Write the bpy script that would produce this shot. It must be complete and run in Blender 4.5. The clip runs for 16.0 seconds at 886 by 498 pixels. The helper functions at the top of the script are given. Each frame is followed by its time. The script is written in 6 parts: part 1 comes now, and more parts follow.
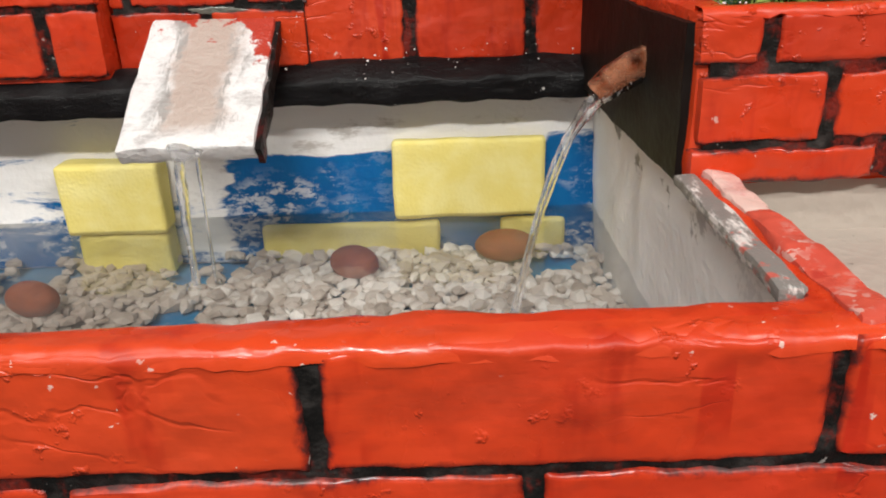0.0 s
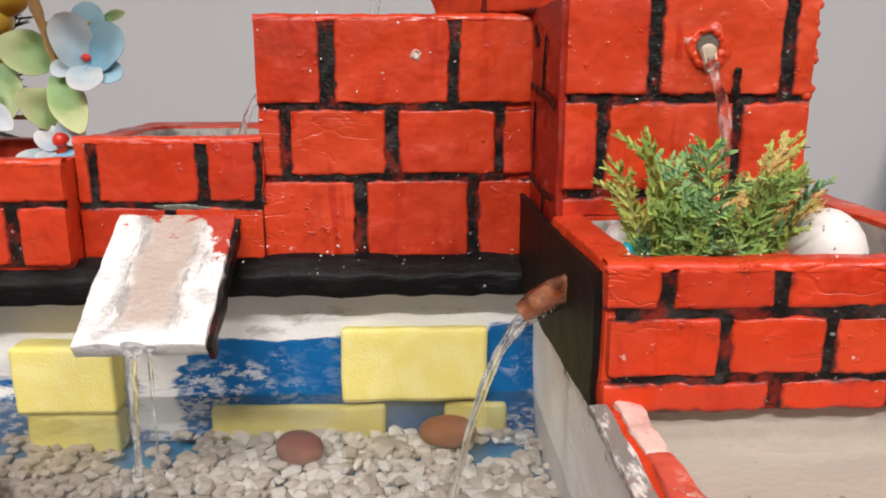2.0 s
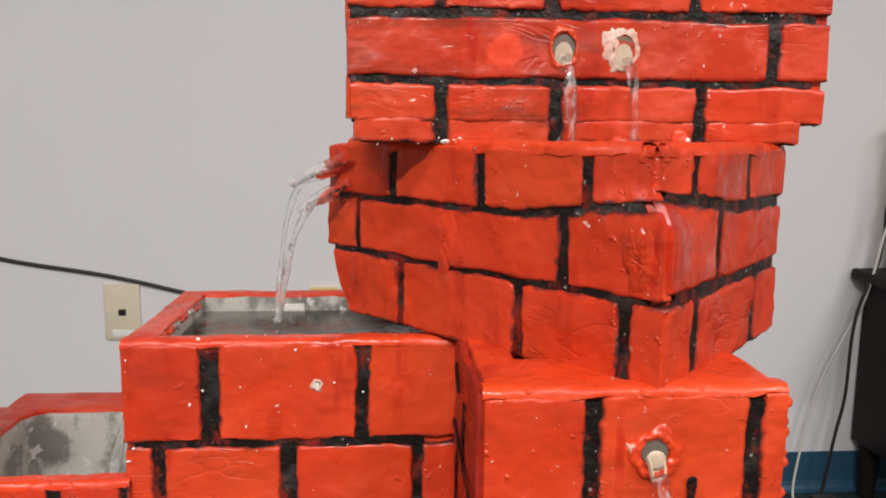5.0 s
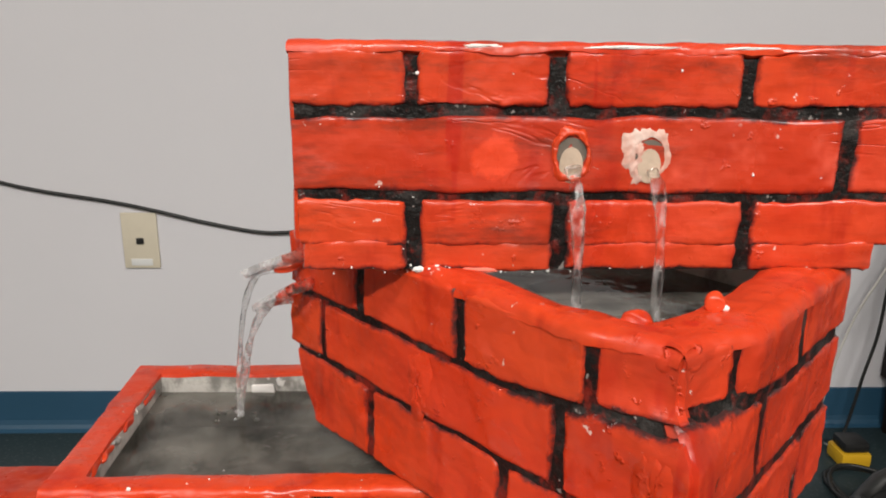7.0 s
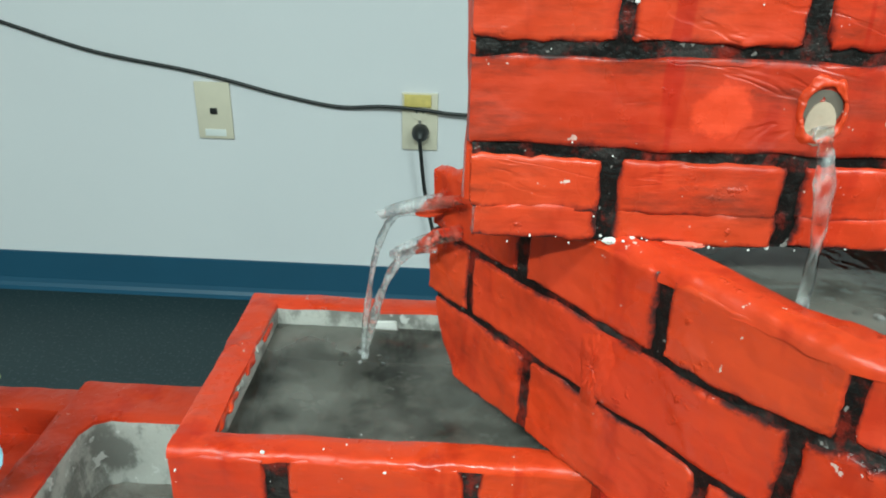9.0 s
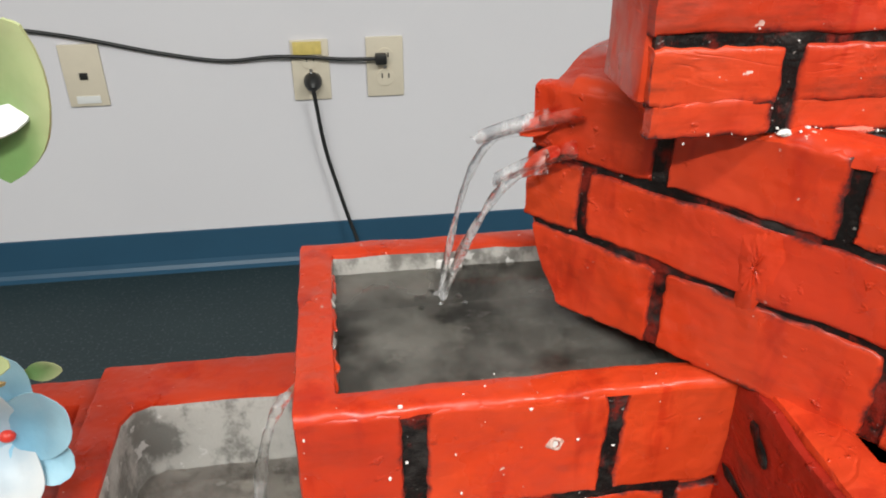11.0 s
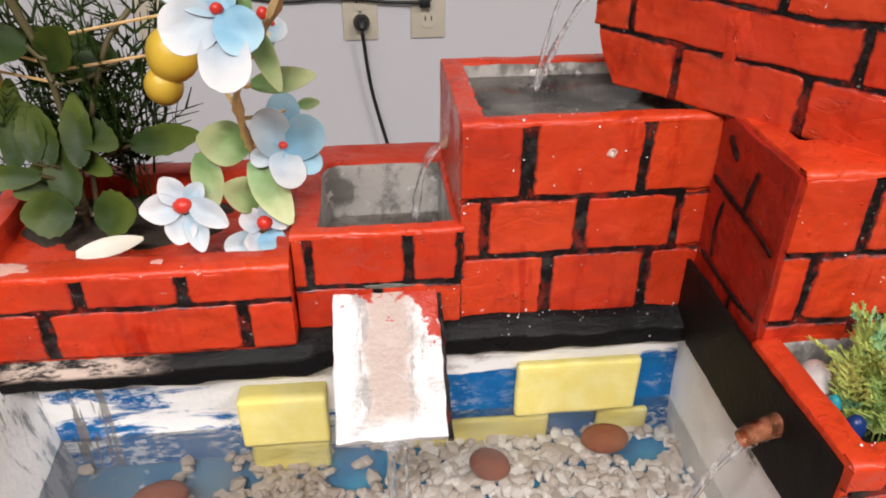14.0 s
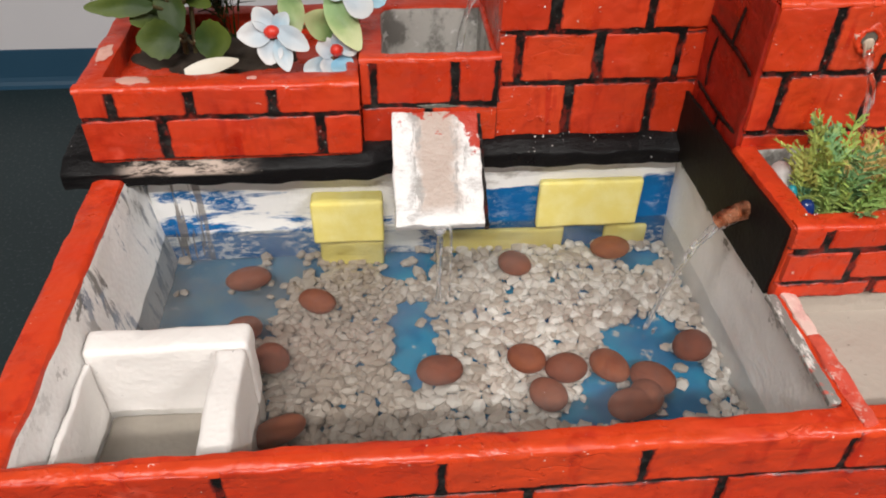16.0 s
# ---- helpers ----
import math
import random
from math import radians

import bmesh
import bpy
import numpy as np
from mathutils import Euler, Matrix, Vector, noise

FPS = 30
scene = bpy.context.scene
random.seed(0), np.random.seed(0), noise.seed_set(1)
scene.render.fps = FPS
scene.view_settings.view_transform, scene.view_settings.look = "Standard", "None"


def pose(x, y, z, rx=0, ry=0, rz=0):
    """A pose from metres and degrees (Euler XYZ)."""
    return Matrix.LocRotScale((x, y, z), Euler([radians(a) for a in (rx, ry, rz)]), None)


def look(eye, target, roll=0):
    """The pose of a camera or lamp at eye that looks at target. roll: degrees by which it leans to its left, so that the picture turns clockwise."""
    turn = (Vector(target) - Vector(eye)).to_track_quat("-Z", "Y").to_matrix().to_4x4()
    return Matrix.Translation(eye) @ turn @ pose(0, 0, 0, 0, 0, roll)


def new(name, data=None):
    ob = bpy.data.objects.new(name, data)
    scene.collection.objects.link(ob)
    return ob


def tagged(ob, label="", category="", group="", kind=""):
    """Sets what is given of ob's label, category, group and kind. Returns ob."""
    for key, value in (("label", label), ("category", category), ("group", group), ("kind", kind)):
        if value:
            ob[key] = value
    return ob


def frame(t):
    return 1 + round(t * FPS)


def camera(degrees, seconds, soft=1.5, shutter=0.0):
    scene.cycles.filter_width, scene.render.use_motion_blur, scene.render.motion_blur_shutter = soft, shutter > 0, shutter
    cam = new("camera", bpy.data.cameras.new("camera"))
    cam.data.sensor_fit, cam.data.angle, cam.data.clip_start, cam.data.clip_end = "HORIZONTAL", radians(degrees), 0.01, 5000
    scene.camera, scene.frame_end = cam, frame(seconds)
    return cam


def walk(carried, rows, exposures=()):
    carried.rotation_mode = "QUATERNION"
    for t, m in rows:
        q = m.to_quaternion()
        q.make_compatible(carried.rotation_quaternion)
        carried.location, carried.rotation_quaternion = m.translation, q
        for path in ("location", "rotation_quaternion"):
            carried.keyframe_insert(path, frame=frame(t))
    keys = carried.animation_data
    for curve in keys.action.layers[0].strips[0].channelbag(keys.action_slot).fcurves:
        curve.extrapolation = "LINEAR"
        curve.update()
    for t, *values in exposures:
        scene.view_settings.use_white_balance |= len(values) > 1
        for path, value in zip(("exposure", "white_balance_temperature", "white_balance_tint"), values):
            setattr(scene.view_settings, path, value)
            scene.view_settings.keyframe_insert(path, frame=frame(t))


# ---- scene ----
cam = camera(60.10, 16.0, soft=1.9)
PATH = [
    (0, (0.0295, 0.0145, 0.6640), (0.0040, 1.8559, -0.1161), -2.22),
    (0.5, (0.0298, 0.0114, 0.6699), (0.0784, 1.8927, -0.0072), -0.54),
    (1, (0.0336, 0.0110, 0.6801), (0.0763, 1.9099, 0.0535), -0.24),
    (1.5, (0.0368, 0.0102, 0.6872), (0.1010, 1.9358, 0.1508), -0.13),
    (2, (0.0389, 0.0071, 0.6926), (0.1058, 1.9512, 0.2279), -0.12),
    (2.5, (0.0416, 0.0132, 0.6975), (0.1314, 1.9713, 0.3002), -0.06),
    (3, (0.0444, 0.0270, 0.7003), (0.1729, 1.9922, 0.3518), 0.33),
    (3.5, (0.0515, 0.0288, 0.7116), (0.2051, 2.0032, 0.4325), -0.29),
    (4, (0.0506, 0.0354, 0.7184), (0.2398, 2.0061, 0.4340), 0.07),
    (4.5, (0.0589, 0.0618, 0.7479), (0.1963, 2.0279, 0.4080), -0.06),
    (5, (0.0621, 0.0711, 0.7801), (0.2100, 2.0428, 0.4795), 0.53),
    (7.5, (0.0819, 0.1465, 0.8428), (0.1454, 2.0349, 0.1871), 0.73),
    (8, (0.0792, 0.1565, 0.8468), (0.1777, 2.0139, 0.1116), 1.55),
    (8.5, (0.0620, 0.1619, 0.8449), (0.0566, 1.9929, 0.0403), 1.46),
    (9, (0.0519, 0.1686, 0.8462), (-0.0229, 1.9635, -0.0330), 1.48),
    (11.5, (-0.0234, 0.1813, 0.8330), (0.2595, 1.8922, -0.1634), 0.06),
    (12, (-0.0347, 0.1569, 0.8382), (0.2326, 1.8715, -0.1562), 1.03),
    (12.5, (-0.0384, 0.1296, 0.8361), (0.1860, 1.8380, -0.1793), 0.96),
    (13, (-0.0402, 0.1026, 0.8336), (0.1612, 1.7958, -0.2117), 0.39),
    (13.5, (-0.0459, 0.0672, 0.8383), (0.1294, 1.7697, -0.1963), 0.53),
    (14, (-0.0631, 0.0356, 0.8329), (0.1239, 1.7177, -0.2328), 0.34),
    (14.5, (-0.0742, 0.0088, 0.8302), (0.0767, 1.6552, -0.2952), -0.86),
    (15, (-0.0762, -0.0143, 0.8358), (0.0559, 1.5886, -0.3529), 0.17),
    (15.5, (-0.0824, -0.0337, 0.8322), (0.0627, 1.5460, -0.3858), 1.00),
    (16, (-0.0867, -0.0516, 0.8403), (0.0593, 1.4874, -0.4287), 1.08),
]
EXPOSURES = [(0, -0.16, 6500, 10), (1, -0.09, 6500, 11), (3, 0.00, 6500, 12), (5, 0.13, 6580, 11), (7.5, 0.14, 6620, 8), (8.2, 0.21, 5680, -18), (9.2, 0.29, 5500, -18), (11.5, 0.26, 6420, 12), (12.5, 0.10, 6450, 15), (13.5, 0.09, 6480, 16), (15, -0.12, 6520, 12), (16, -0.18, 6520, 11)]
walk(cam, [(t, look(eye, target, roll)) for t, eye, target, roll in PATH], EXPOSURES)

# ---- light and air ----
world = bpy.data.worlds.new("world")
scene.world = world
world.use_nodes = True
world.node_tree.nodes["Background"].inputs[0].default_value = (0.9, 0.95, 1.0, 1)
world.node_tree.nodes["Background"].inputs[1].default_value = 0.02


def area_lamp(name, m, sx, sy, watts, colour):
    data = bpy.data.lights.new(name, "AREA")
    data.shape, data.size, data.size_y, data.energy, data.color = "RECTANGLE", sx, sy, watts, colour
    ob = new(name, data)
    ob.matrix_basis = m
    return ob


# Unseen ceiling lamps; the third is added to brighten the pond's right wall.
LAMPS = [(-0.30, -1.75), (1.70, -1.40), (-1.00, -0.70), (0.9, 0.30)]
WATTS = [90, 64, 24, 2]
for (lx, ly), w in zip(LAMPS, WATTS):
    area_lamp("tube_light", pose(lx, ly, 2.50), 1.15, 0.16, w, (1.0, 0.97, 0.92))


# ---- materials ----
class Nodes:
    """A small builder of node materials."""

    def __init__(self, name, rough=0.5, metal=0.0):
        self.mat = bpy.data.materials.new(name)
        self.mat.use_nodes = True
        self.tree = self.mat.node_tree
        self.bsdf = self.tree.nodes["Principled BSDF"]
        self.bsdf.inputs["Roughness"].default_value = rough
        self.bsdf.inputs["Metallic"].default_value = metal
        self.coord = self.tree.nodes.new("ShaderNodeTexCoord")
        self.geo = self.tree.nodes.new("ShaderNodeNewGeometry")

    def put(self, socket, value):
        if isinstance(value, bpy.types.NodeSocket):
            self.tree.links.new(value, socket)
        elif isinstance(value, tuple) and len(value) == 3 and socket.type == "RGBA":
            socket.default_value = (*value, 1)
        else:
            socket.default_value = value

    def place(self, scale=(1, 1, 1), shift=(0, 0, 0)):
        """World position, stretched."""
        n = self.tree.nodes.new("ShaderNodeMapping")
        n.inputs["Scale"].default_value, n.inputs["Location"].default_value = scale, shift
        self.tree.links.new(self.geo.outputs["Position"], n.inputs["Vector"])
        return n.outputs[0]

    def noise(self, scale, detail=4, rough=0.55, vector=None, distort=0.0):
        n = self.tree.nodes.new("ShaderNodeTexNoise")
        n.inputs["Scale"].default_value, n.inputs["Detail"].default_value = scale, detail
        n.inputs["Roughness"].default_value, n.inputs["Distortion"].default_value = rough, distort
        self.tree.links.new(vector or self.geo.outputs["Position"], n.inputs["Vector"])
        return n.outputs["Fac"]

    def voronoi(self, scale, vector=None):
        n = self.tree.nodes.new("ShaderNodeTexVoronoi")
        n.inputs["Scale"].default_value = scale
        self.tree.links.new(vector or self.geo.outputs["Position"], n.inputs["Vector"])
        return n.outputs["Distance"]

    def ramp(self, fac, a, b):
        """0 below a, 1 above b."""
        n = self.tree.nodes.new("ShaderNodeMapRange")
        n.interpolation_type = "SMOOTHSTEP"
        self.put(n.inputs[0], fac)
        n.inputs[1].default_value, n.inputs[2].default_value = a, b
        return n.outputs[0]

    def mix(self, fac, a, b):
        n = self.tree.nodes.new("ShaderNodeMix")
        n.data_type = "RGBA"
        self.put(n.inputs[0], fac)
        self.put(n.inputs[6], a)
        self.put(n.inputs[7], b)
        return n.outputs[2]

    def math(self, op, a, b=0.0):
        n = self.tree.nodes.new("ShaderNodeMath")
        n.operation = op
        self.put(n.inputs[0], a)
        self.put(n.inputs[1], b)
        return n.outputs[0]

    def axis(self, k):
        n = self.tree.nodes.new("ShaderNodeSeparateXYZ")
        self.tree.links.new(self.geo.outputs["Position"], n.inputs[0])
        return n.outputs[k]

    def chance(self):
        return self.tree.nodes.new("ShaderNodeObjectInfo").outputs["Random"]

    def colour(self, value):
        self.put(self.bsdf.inputs["Base Color"], value)
        return self

    def gloss(self, value):
        self.put(self.bsdf.inputs["Roughness"], value)
        return self

    def bump(self, height, strength=0.3, distance=0.001):
        n = self.tree.nodes.new("ShaderNodeBump")
        n.inputs["Strength"].default_value, n.inputs["Distance"].default_value = strength, distance
        self.put(n.inputs["Height"], height)
        self.tree.links.new(n.outputs[0], self.bsdf.inputs["Normal"])
        return self


def red_paint(name, main, dark, worn=0.0, soot=0.25, smeared=None):
    """Thick glossy latex over foam: brushed, dripped, sooty in places, chipped to the white, white specks also standing
    for glints, with black joint paint straying over the brick edges.
    """
    n = Nodes(name)
    brush = n.noise(1.0, 5, 0.62, n.place((45, 45, 420)))
    broad = n.noise(22, 4, 0.6)
    tone = n.mix(n.ramp(broad, 0.34, 0.70), main, tuple(v * f for v, f in zip(main, (1.08, 1.40, 1.30))))
    tone = n.mix(n.math("MULTIPLY", n.ramp(brush, 0.50, 0.70), 0.08 + 0.14 * soot), tone, dark)
    pick = n.chance()
    each = n.math("MULTIPLY", n.ramp(pick, 0.55, 1.0), 0.40)
    tone = n.mix(each, tone, tuple(v * f for v, f in zip(main, (0.66, 0.62, 0.70))))
    pale = n.math("MULTIPLY", n.math("SUBTRACT", 1.0, n.ramp(pick, 0.0, 0.40)), 0.30)
    tone = n.mix(pale, tone, tuple(v * f for v, f in zip(main, (1.05, 1.9, 1.8))))
    wet = n.ramp(n.noise(1.0, 4, 0.65, n.place((60, 60, 17), (1.7, 5, 2))), 0.54, 0.68)
    tone = n.mix(n.math("MULTIPLY", wet, 0.55), tone, tuple(v * f for v, f in zip(main, (0.62, 0.28, 0.35))))
    streak = n.ramp(n.noise(1.0, 6, 0.72, n.place((22, 22, 85), (3.1, 0, 0))), 0.44, 0.70)
    patchy = n.ramp(n.noise(17, 4, 0.6, n.place((1, 1, 1.6), (8, 3, 1))), 0.42, 0.62)
    tone = n.mix(n.math("MULTIPLY", n.math("MULTIPLY", streak, patchy), soot), tone, (0.085, 0.022, 0.014))
    drip = n.math("MULTIPLY", n.ramp(n.noise(1.0, 3, 0.5, n.place((95, 95, 5), (4, 1, 7))), 0.63, 0.67), n.ramp(n.noise(1, 3, 0.5, n.place((24, 24, 24), (3, 3, 9))), 0.48, 0.60))
    tone = n.mix(n.math("MULTIPLY", drip, 0.6), tone, tuple(v * f for v, f in zip(main, (0.68, 0.22, 0.3))))
    thin = n.ramp(n.noise(28, 4, 0.6, n.place((1, 1, 1), (9, 4, 1))), 0.64, 0.72)
    tone = n.mix(n.math("MULTIPLY", thin, 0.40), tone, (0.80, 0.13, 0.08))
    if smeared:
        x, z, size = smeared
        dx, dz = (n.math("MULTIPLY", n.math("SUBTRACT", n.axis(k), c), 1 / size) for k, c in ((0, x), (2, z)))
        far = n.math("ADD", n.math("MULTIPLY", dx, dx), n.math("MULTIPLY", dz, dz))
        far = n.math("ADD", far, n.math("MULTIPLY", n.math("SUBTRACT", n.noise(150, 5, 0.7), 0.5), 2.6))
        tone = n.mix(n.math("MULTIPLY", n.math("SUBTRACT", 1.0, n.ramp(far, 0.45, 1.05)), 0.85), tone, (0.70, 0.062, 0.022))
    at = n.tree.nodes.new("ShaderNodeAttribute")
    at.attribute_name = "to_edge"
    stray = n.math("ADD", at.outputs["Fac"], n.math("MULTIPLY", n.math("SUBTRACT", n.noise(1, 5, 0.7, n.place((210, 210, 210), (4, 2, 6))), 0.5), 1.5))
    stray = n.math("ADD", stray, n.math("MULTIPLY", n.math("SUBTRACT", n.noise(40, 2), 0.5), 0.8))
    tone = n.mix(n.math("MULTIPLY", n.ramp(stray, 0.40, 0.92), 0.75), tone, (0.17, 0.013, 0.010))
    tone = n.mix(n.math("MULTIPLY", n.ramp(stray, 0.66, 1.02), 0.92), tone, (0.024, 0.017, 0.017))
    # White spots: bare foam, and wet glints put into the colour.
    specks = n.ramp(n.noise(330, 3, 0.6), 0.680 - worn, 0.700 - worn)
    near = n.ramp(n.noise(40, 3), 0.52, 0.62)
    tone = n.mix(n.math("MULTIPLY", n.math("MULTIPLY", specks, near), 0.8), tone, (0.74, 0.60, 0.54))
    n.colour(tone)
    n.gloss(n.math("ADD", n.math("MULTIPLY", n.ramp(n.noise(42, 4), 0.30, 0.66), 0.30), 0.18))
    n.bsdf.inputs["Specular IOR Level"].default_value = 0.42
    lumps = n.math("MULTIPLY", n.noise(46, 3, 0.5), 3.0)
    blobs = n.math("MULTIPLY", n.ramp(n.noise(260, 3, 0.6, n.place((1, 1, 1), (2, 7, 5))), 0.60, 0.78), 0.7)
    patch = n.ramp(n.noise(26, 3, 0.5, n.place((1, 1, 1), (6, 3, 8))), 0.46, 0.62)
    fold = n.math("ABSOLUTE", n.math("SUBTRACT", n.noise(1, 3, 0.5, n.place((30, 30, 95), (1, 8, 3)), 0.8), 0.5))
    fold = n.math("MULTIPLY", n.math("SUBTRACT", 1.0, n.ramp(fold, 0.0, 0.030)), 0.16)
    h = n.math("ADD", n.math("MULTIPLY", brush, 0.05 + 0.10 * soot), n.math("MULTIPLY", n.noise(130, 3, 0.5), 0.35))
    h = n.math("SUBTRACT", h, n.math("MULTIPLY", fold, n.ramp(n.noise(19, 2), 0.54, 0.64)))
    n.bump(n.math("ADD", n.math("ADD", h, n.math("MULTIPLY", blobs, patch)), lumps), 0.55, 0.0020)
    return n.mat


RED = red_paint("red_paint", (0.56, 0.037, 0.010), (0.34, 0.016, 0.006), -0.015)
SOOTY = red_paint("sooty_red_paint", (0.54, 0.038, 0.012), (0.26, 0.020, 0.010), -0.015, 0.85, (0.0998, 0.8055, 0.0062))
SMEARED = red_paint("smeared_red_paint", (0.60, 0.075, 0.05), (0.50, 0.05, 0.032), 0.16)
PALE_RIM = red_paint("pale_smeared_rim", (0.80, 0.50, 0.45), (0.66, 0.22, 0.17), 0.16)
# Black-washed red, with the flank's shade put into the colour as well.
WASHED_SHADED = red_paint("washed_and_shaded_red_paint", (0.31, 0.012, 0.006), (0.12, 0.007, 0.005), -0.015, 0.85)
RED_RIM = red_paint("red_rim_paint", (0.58, 0.039, 0.010), (0.42, 0.019, 0.006), 0.0)


def black_paint():
    n = Nodes("black_paint", 0.3)
    grey = n.ramp(n.noise(70, 6, 0.7, n.place((1, 1, 1.6))), 0.50, 0.76)
    tone = n.mix(n.math("MULTIPLY", grey, 0.8), (0.009, 0.008, 0.0075), (0.050, 0.046, 0.044))
    rust = n.ramp(n.noise(75, 5, 0.75, n.place((1, 1, 1), (7, 2, 0))), 0.53, 0.64)
    tone = n.mix(n.math("MULTIPLY", rust, 0.28), tone, (0.20, 0.014, 0.010))
    # White flecks stand for bright wet glints on the black.
    fleck = n.ramp(n.noise(480, 2, 0.5), 0.72, 0.74)
    tone = n.mix(fleck, tone, (0.45, 0.42, 0.40))
    n.colour(tone).gloss(n.math("ADD", n.math("MULTIPLY", n.noise(90, 3), 0.4), 0.20))
    n.bsdf.inputs["Specular IOR Level"].default_value = 0.10
    n.bump(n.noise(170, 5, 0.6), 0.8, 0.0018)
    return n.mat


BLACK = black_paint()


def joint_paint():
    """Black brushed on in thin strokes, the red showing through, drier and grey in places."""
    n = Nodes("thin_black_strokes", 0.34)
    grey = n.ramp(n.noise(1, 5, 0.7, n.place((70, 70, 110))), 0.46, 0.72)
    tone = n.mix(n.math("MULTIPLY", grey, 0.9), (0.007, 0.0062, 0.006), (0.048, 0.042, 0.040))
    red = n.ramp(n.noise(1, 5, 0.72, n.place((85, 85, 60), (7, 2, 0))), 0.50, 0.66)
    tone = n.mix(n.math("MULTIPLY", red, 0.72), tone, (0.24, 0.018, 0.010))
    # Pale flecks for paint dots and for sparkle on the strokes.
    fleck = n.ramp(n.noise(420, 2, 0.5), 0.70, 0.73)
    n.colour(n.mix(n.math("MULTIPLY", fleck, 0.5), tone, (0.40, 0.36, 0.34)))
    n.gloss(n.math("ADD", n.math("MULTIPLY", n.noise(90, 3), 0.35), 0.20))
    n.bsdf.inputs["Specular IOR Level"].default_value = 0.2
    n.bump(n.noise(190, 5, 0.65), 0.8, 0.0016)
    return n.mat


JOINT = joint_paint()


def ledge_paint():
    """Black brushed paint that has rubbed off to the foam in one stretch."""
    n = Nodes("worn_black_paint", 0.3)
    grey = n.ramp(n.noise(1, 5, 0.65, n.place((30, 120, 190))), 0.55, 0.75)
    tone = n.mix(n.math("MULTIPLY", grey, 0.3), (0.005, 0.0045, 0.005), (0.060, 0.058, 0.058))
    n.bsdf.inputs["Specular IOR Level"].default_value = 0.17
    spot = n.math("MULTIPLY", n.ramp(n.axis(0), -0.232, -0.215), n.math("SUBTRACT", 1.0, n.ramp(n.axis(0), -0.178, -0.150)))
    high = n.ramp(n.axis(2), 0.6065, 0.6090)
    rubbed = n.ramp(n.noise(1, 5, 0.7, n.place((70, 60, 300), (1, 4, 0))), 0.40, 0.56)
    tone = n.mix(n.math("MULTIPLY", n.math("MULTIPLY", spot, high), rubbed), tone, (0.50, 0.40, 0.34))
    # White flecks of paint, some painted in for sparkle along the ledge.
    fleck = n.ramp(n.noise(300, 3, 0.6), 0.68, 0.70)
    tone = n.mix(n.math("MULTIPLY", fleck, n.ramp(n.noise(40, 2), 0.5, 0.6)), tone, (0.62, 0.58, 0.55))
    n.colour(tone).gloss(n.math("ADD", n.math("MULTIPLY", n.noise(80, 3), 0.35), 0.16))
    n.bump(n.noise(1, 6, 0.7, n.place((90, 160, 160))), 0.8, 0.0016)
    return n.mat


LEDGE = ledge_paint()


def foam(name, base, grime, amount, bead=330):
    n = Nodes(name, 0.62)
    dirt = n.ramp(n.noise(38, 5, 0.65), 0.60 - amount, 0.80 - amount)
    tone = n.mix(n.math("MULTIPLY", dirt, 0.7), base, grime)
    n.colour(n.mix(n.math("MULTIPLY", n.ramp(n.noise(300, 2), 0.72, 0.78), 0.6), tone, tuple(v * 0.25 for v in grime)))
    n.bump(n.math("ADD", n.voronoi(bead), n.noise(160, 4)), 0.3, 0.0008)
    return n.mat


FOAM = foam("white_foam", (0.80, 0.765, 0.74), (0.64, 0.58, 0.53), 0.0)
TRAY_FOAM = foam("cream_foam", (0.42, 0.365, 0.315), (0.35, 0.30, 0.26), 0.06)


def grimed_foam():
    """Foam with dark paint that has run over its upper edge."""
    n = Nodes("grimed_foam", 0.55)
    base = n.mix(n.ramp(n.noise(30, 4), 0.4, 0.7), (0.90, 0.89, 0.88), (0.84, 0.82, 0.80))
    up = n.ramp(n.axis(2), 0.566, 0.604)
    spill = n.ramp(n.math("ADD", n.noise(44, 5, 0.7), n.math("MULTIPLY", up, 0.22)), 0.765, 0.815)
    left = n.math("MULTIPLY", n.math("SUBTRACT", 1.0, n.ramp(n.axis(0), -0.226, -0.205)), n.ramp(n.axis(1), 0.195, 0.225))
    back = n.ramp(n.axis(1), 0.150, 0.215)
    tone = n.mix(n.math("MULTIPLY", n.math("MULTIPLY", spill, 0.85), n.math("ADD", n.math("MULTIPLY", back, 0.75), 0.25)), base, (0.13, 0.115, 0.10))
    bluish = n.math("MULTIPLY", left, n.ramp(n.noise(1, 5, 0.7, n.place((30, 110, 26), (5, 0, 2))), 0.53, 0.62))
    tone = n.mix(n.math("MULTIPLY", bluish, 0.85), tone, n.mix(n.ramp(n.noise(30, 3), 0.45, 0.55), (0.10, 0.16, 0.26), (0.16, 0.15, 0.14)))
    n.colour(tone).bump(n.math("ADD", n.voronoi(330), n.noise(160, 4)), 0.35, 0.0008)
    return n.mat


POND_FOAM = grimed_foam()


def grimy_edge():
    """Bare foam smudged with black and a little red."""
    n = Nodes("smudged_foam", 0.5)
    black = n.ramp(n.noise(1, 5, 0.75, n.place((260, 80, 200), (2, 5, 1))), 0.36, 0.50)
    tone = n.mix(n.math("MULTIPLY", black, 0.8), (0.74, 0.70, 0.67), (0.09, 0.085, 0.075))
    red = n.ramp(n.noise(90, 4, 0.7, n.place((1, 1, 1), (1, 2, 8))), 0.58, 0.64)
    n.colour(n.mix(n.math("MULTIPLY", red, 0.8), tone, (0.60, 0.09, 0.06)))
    n.bump(n.noise(180, 5, 0.7), 0.5, 0.0012)
    return n.mat


GRIMY = grimy_edge()


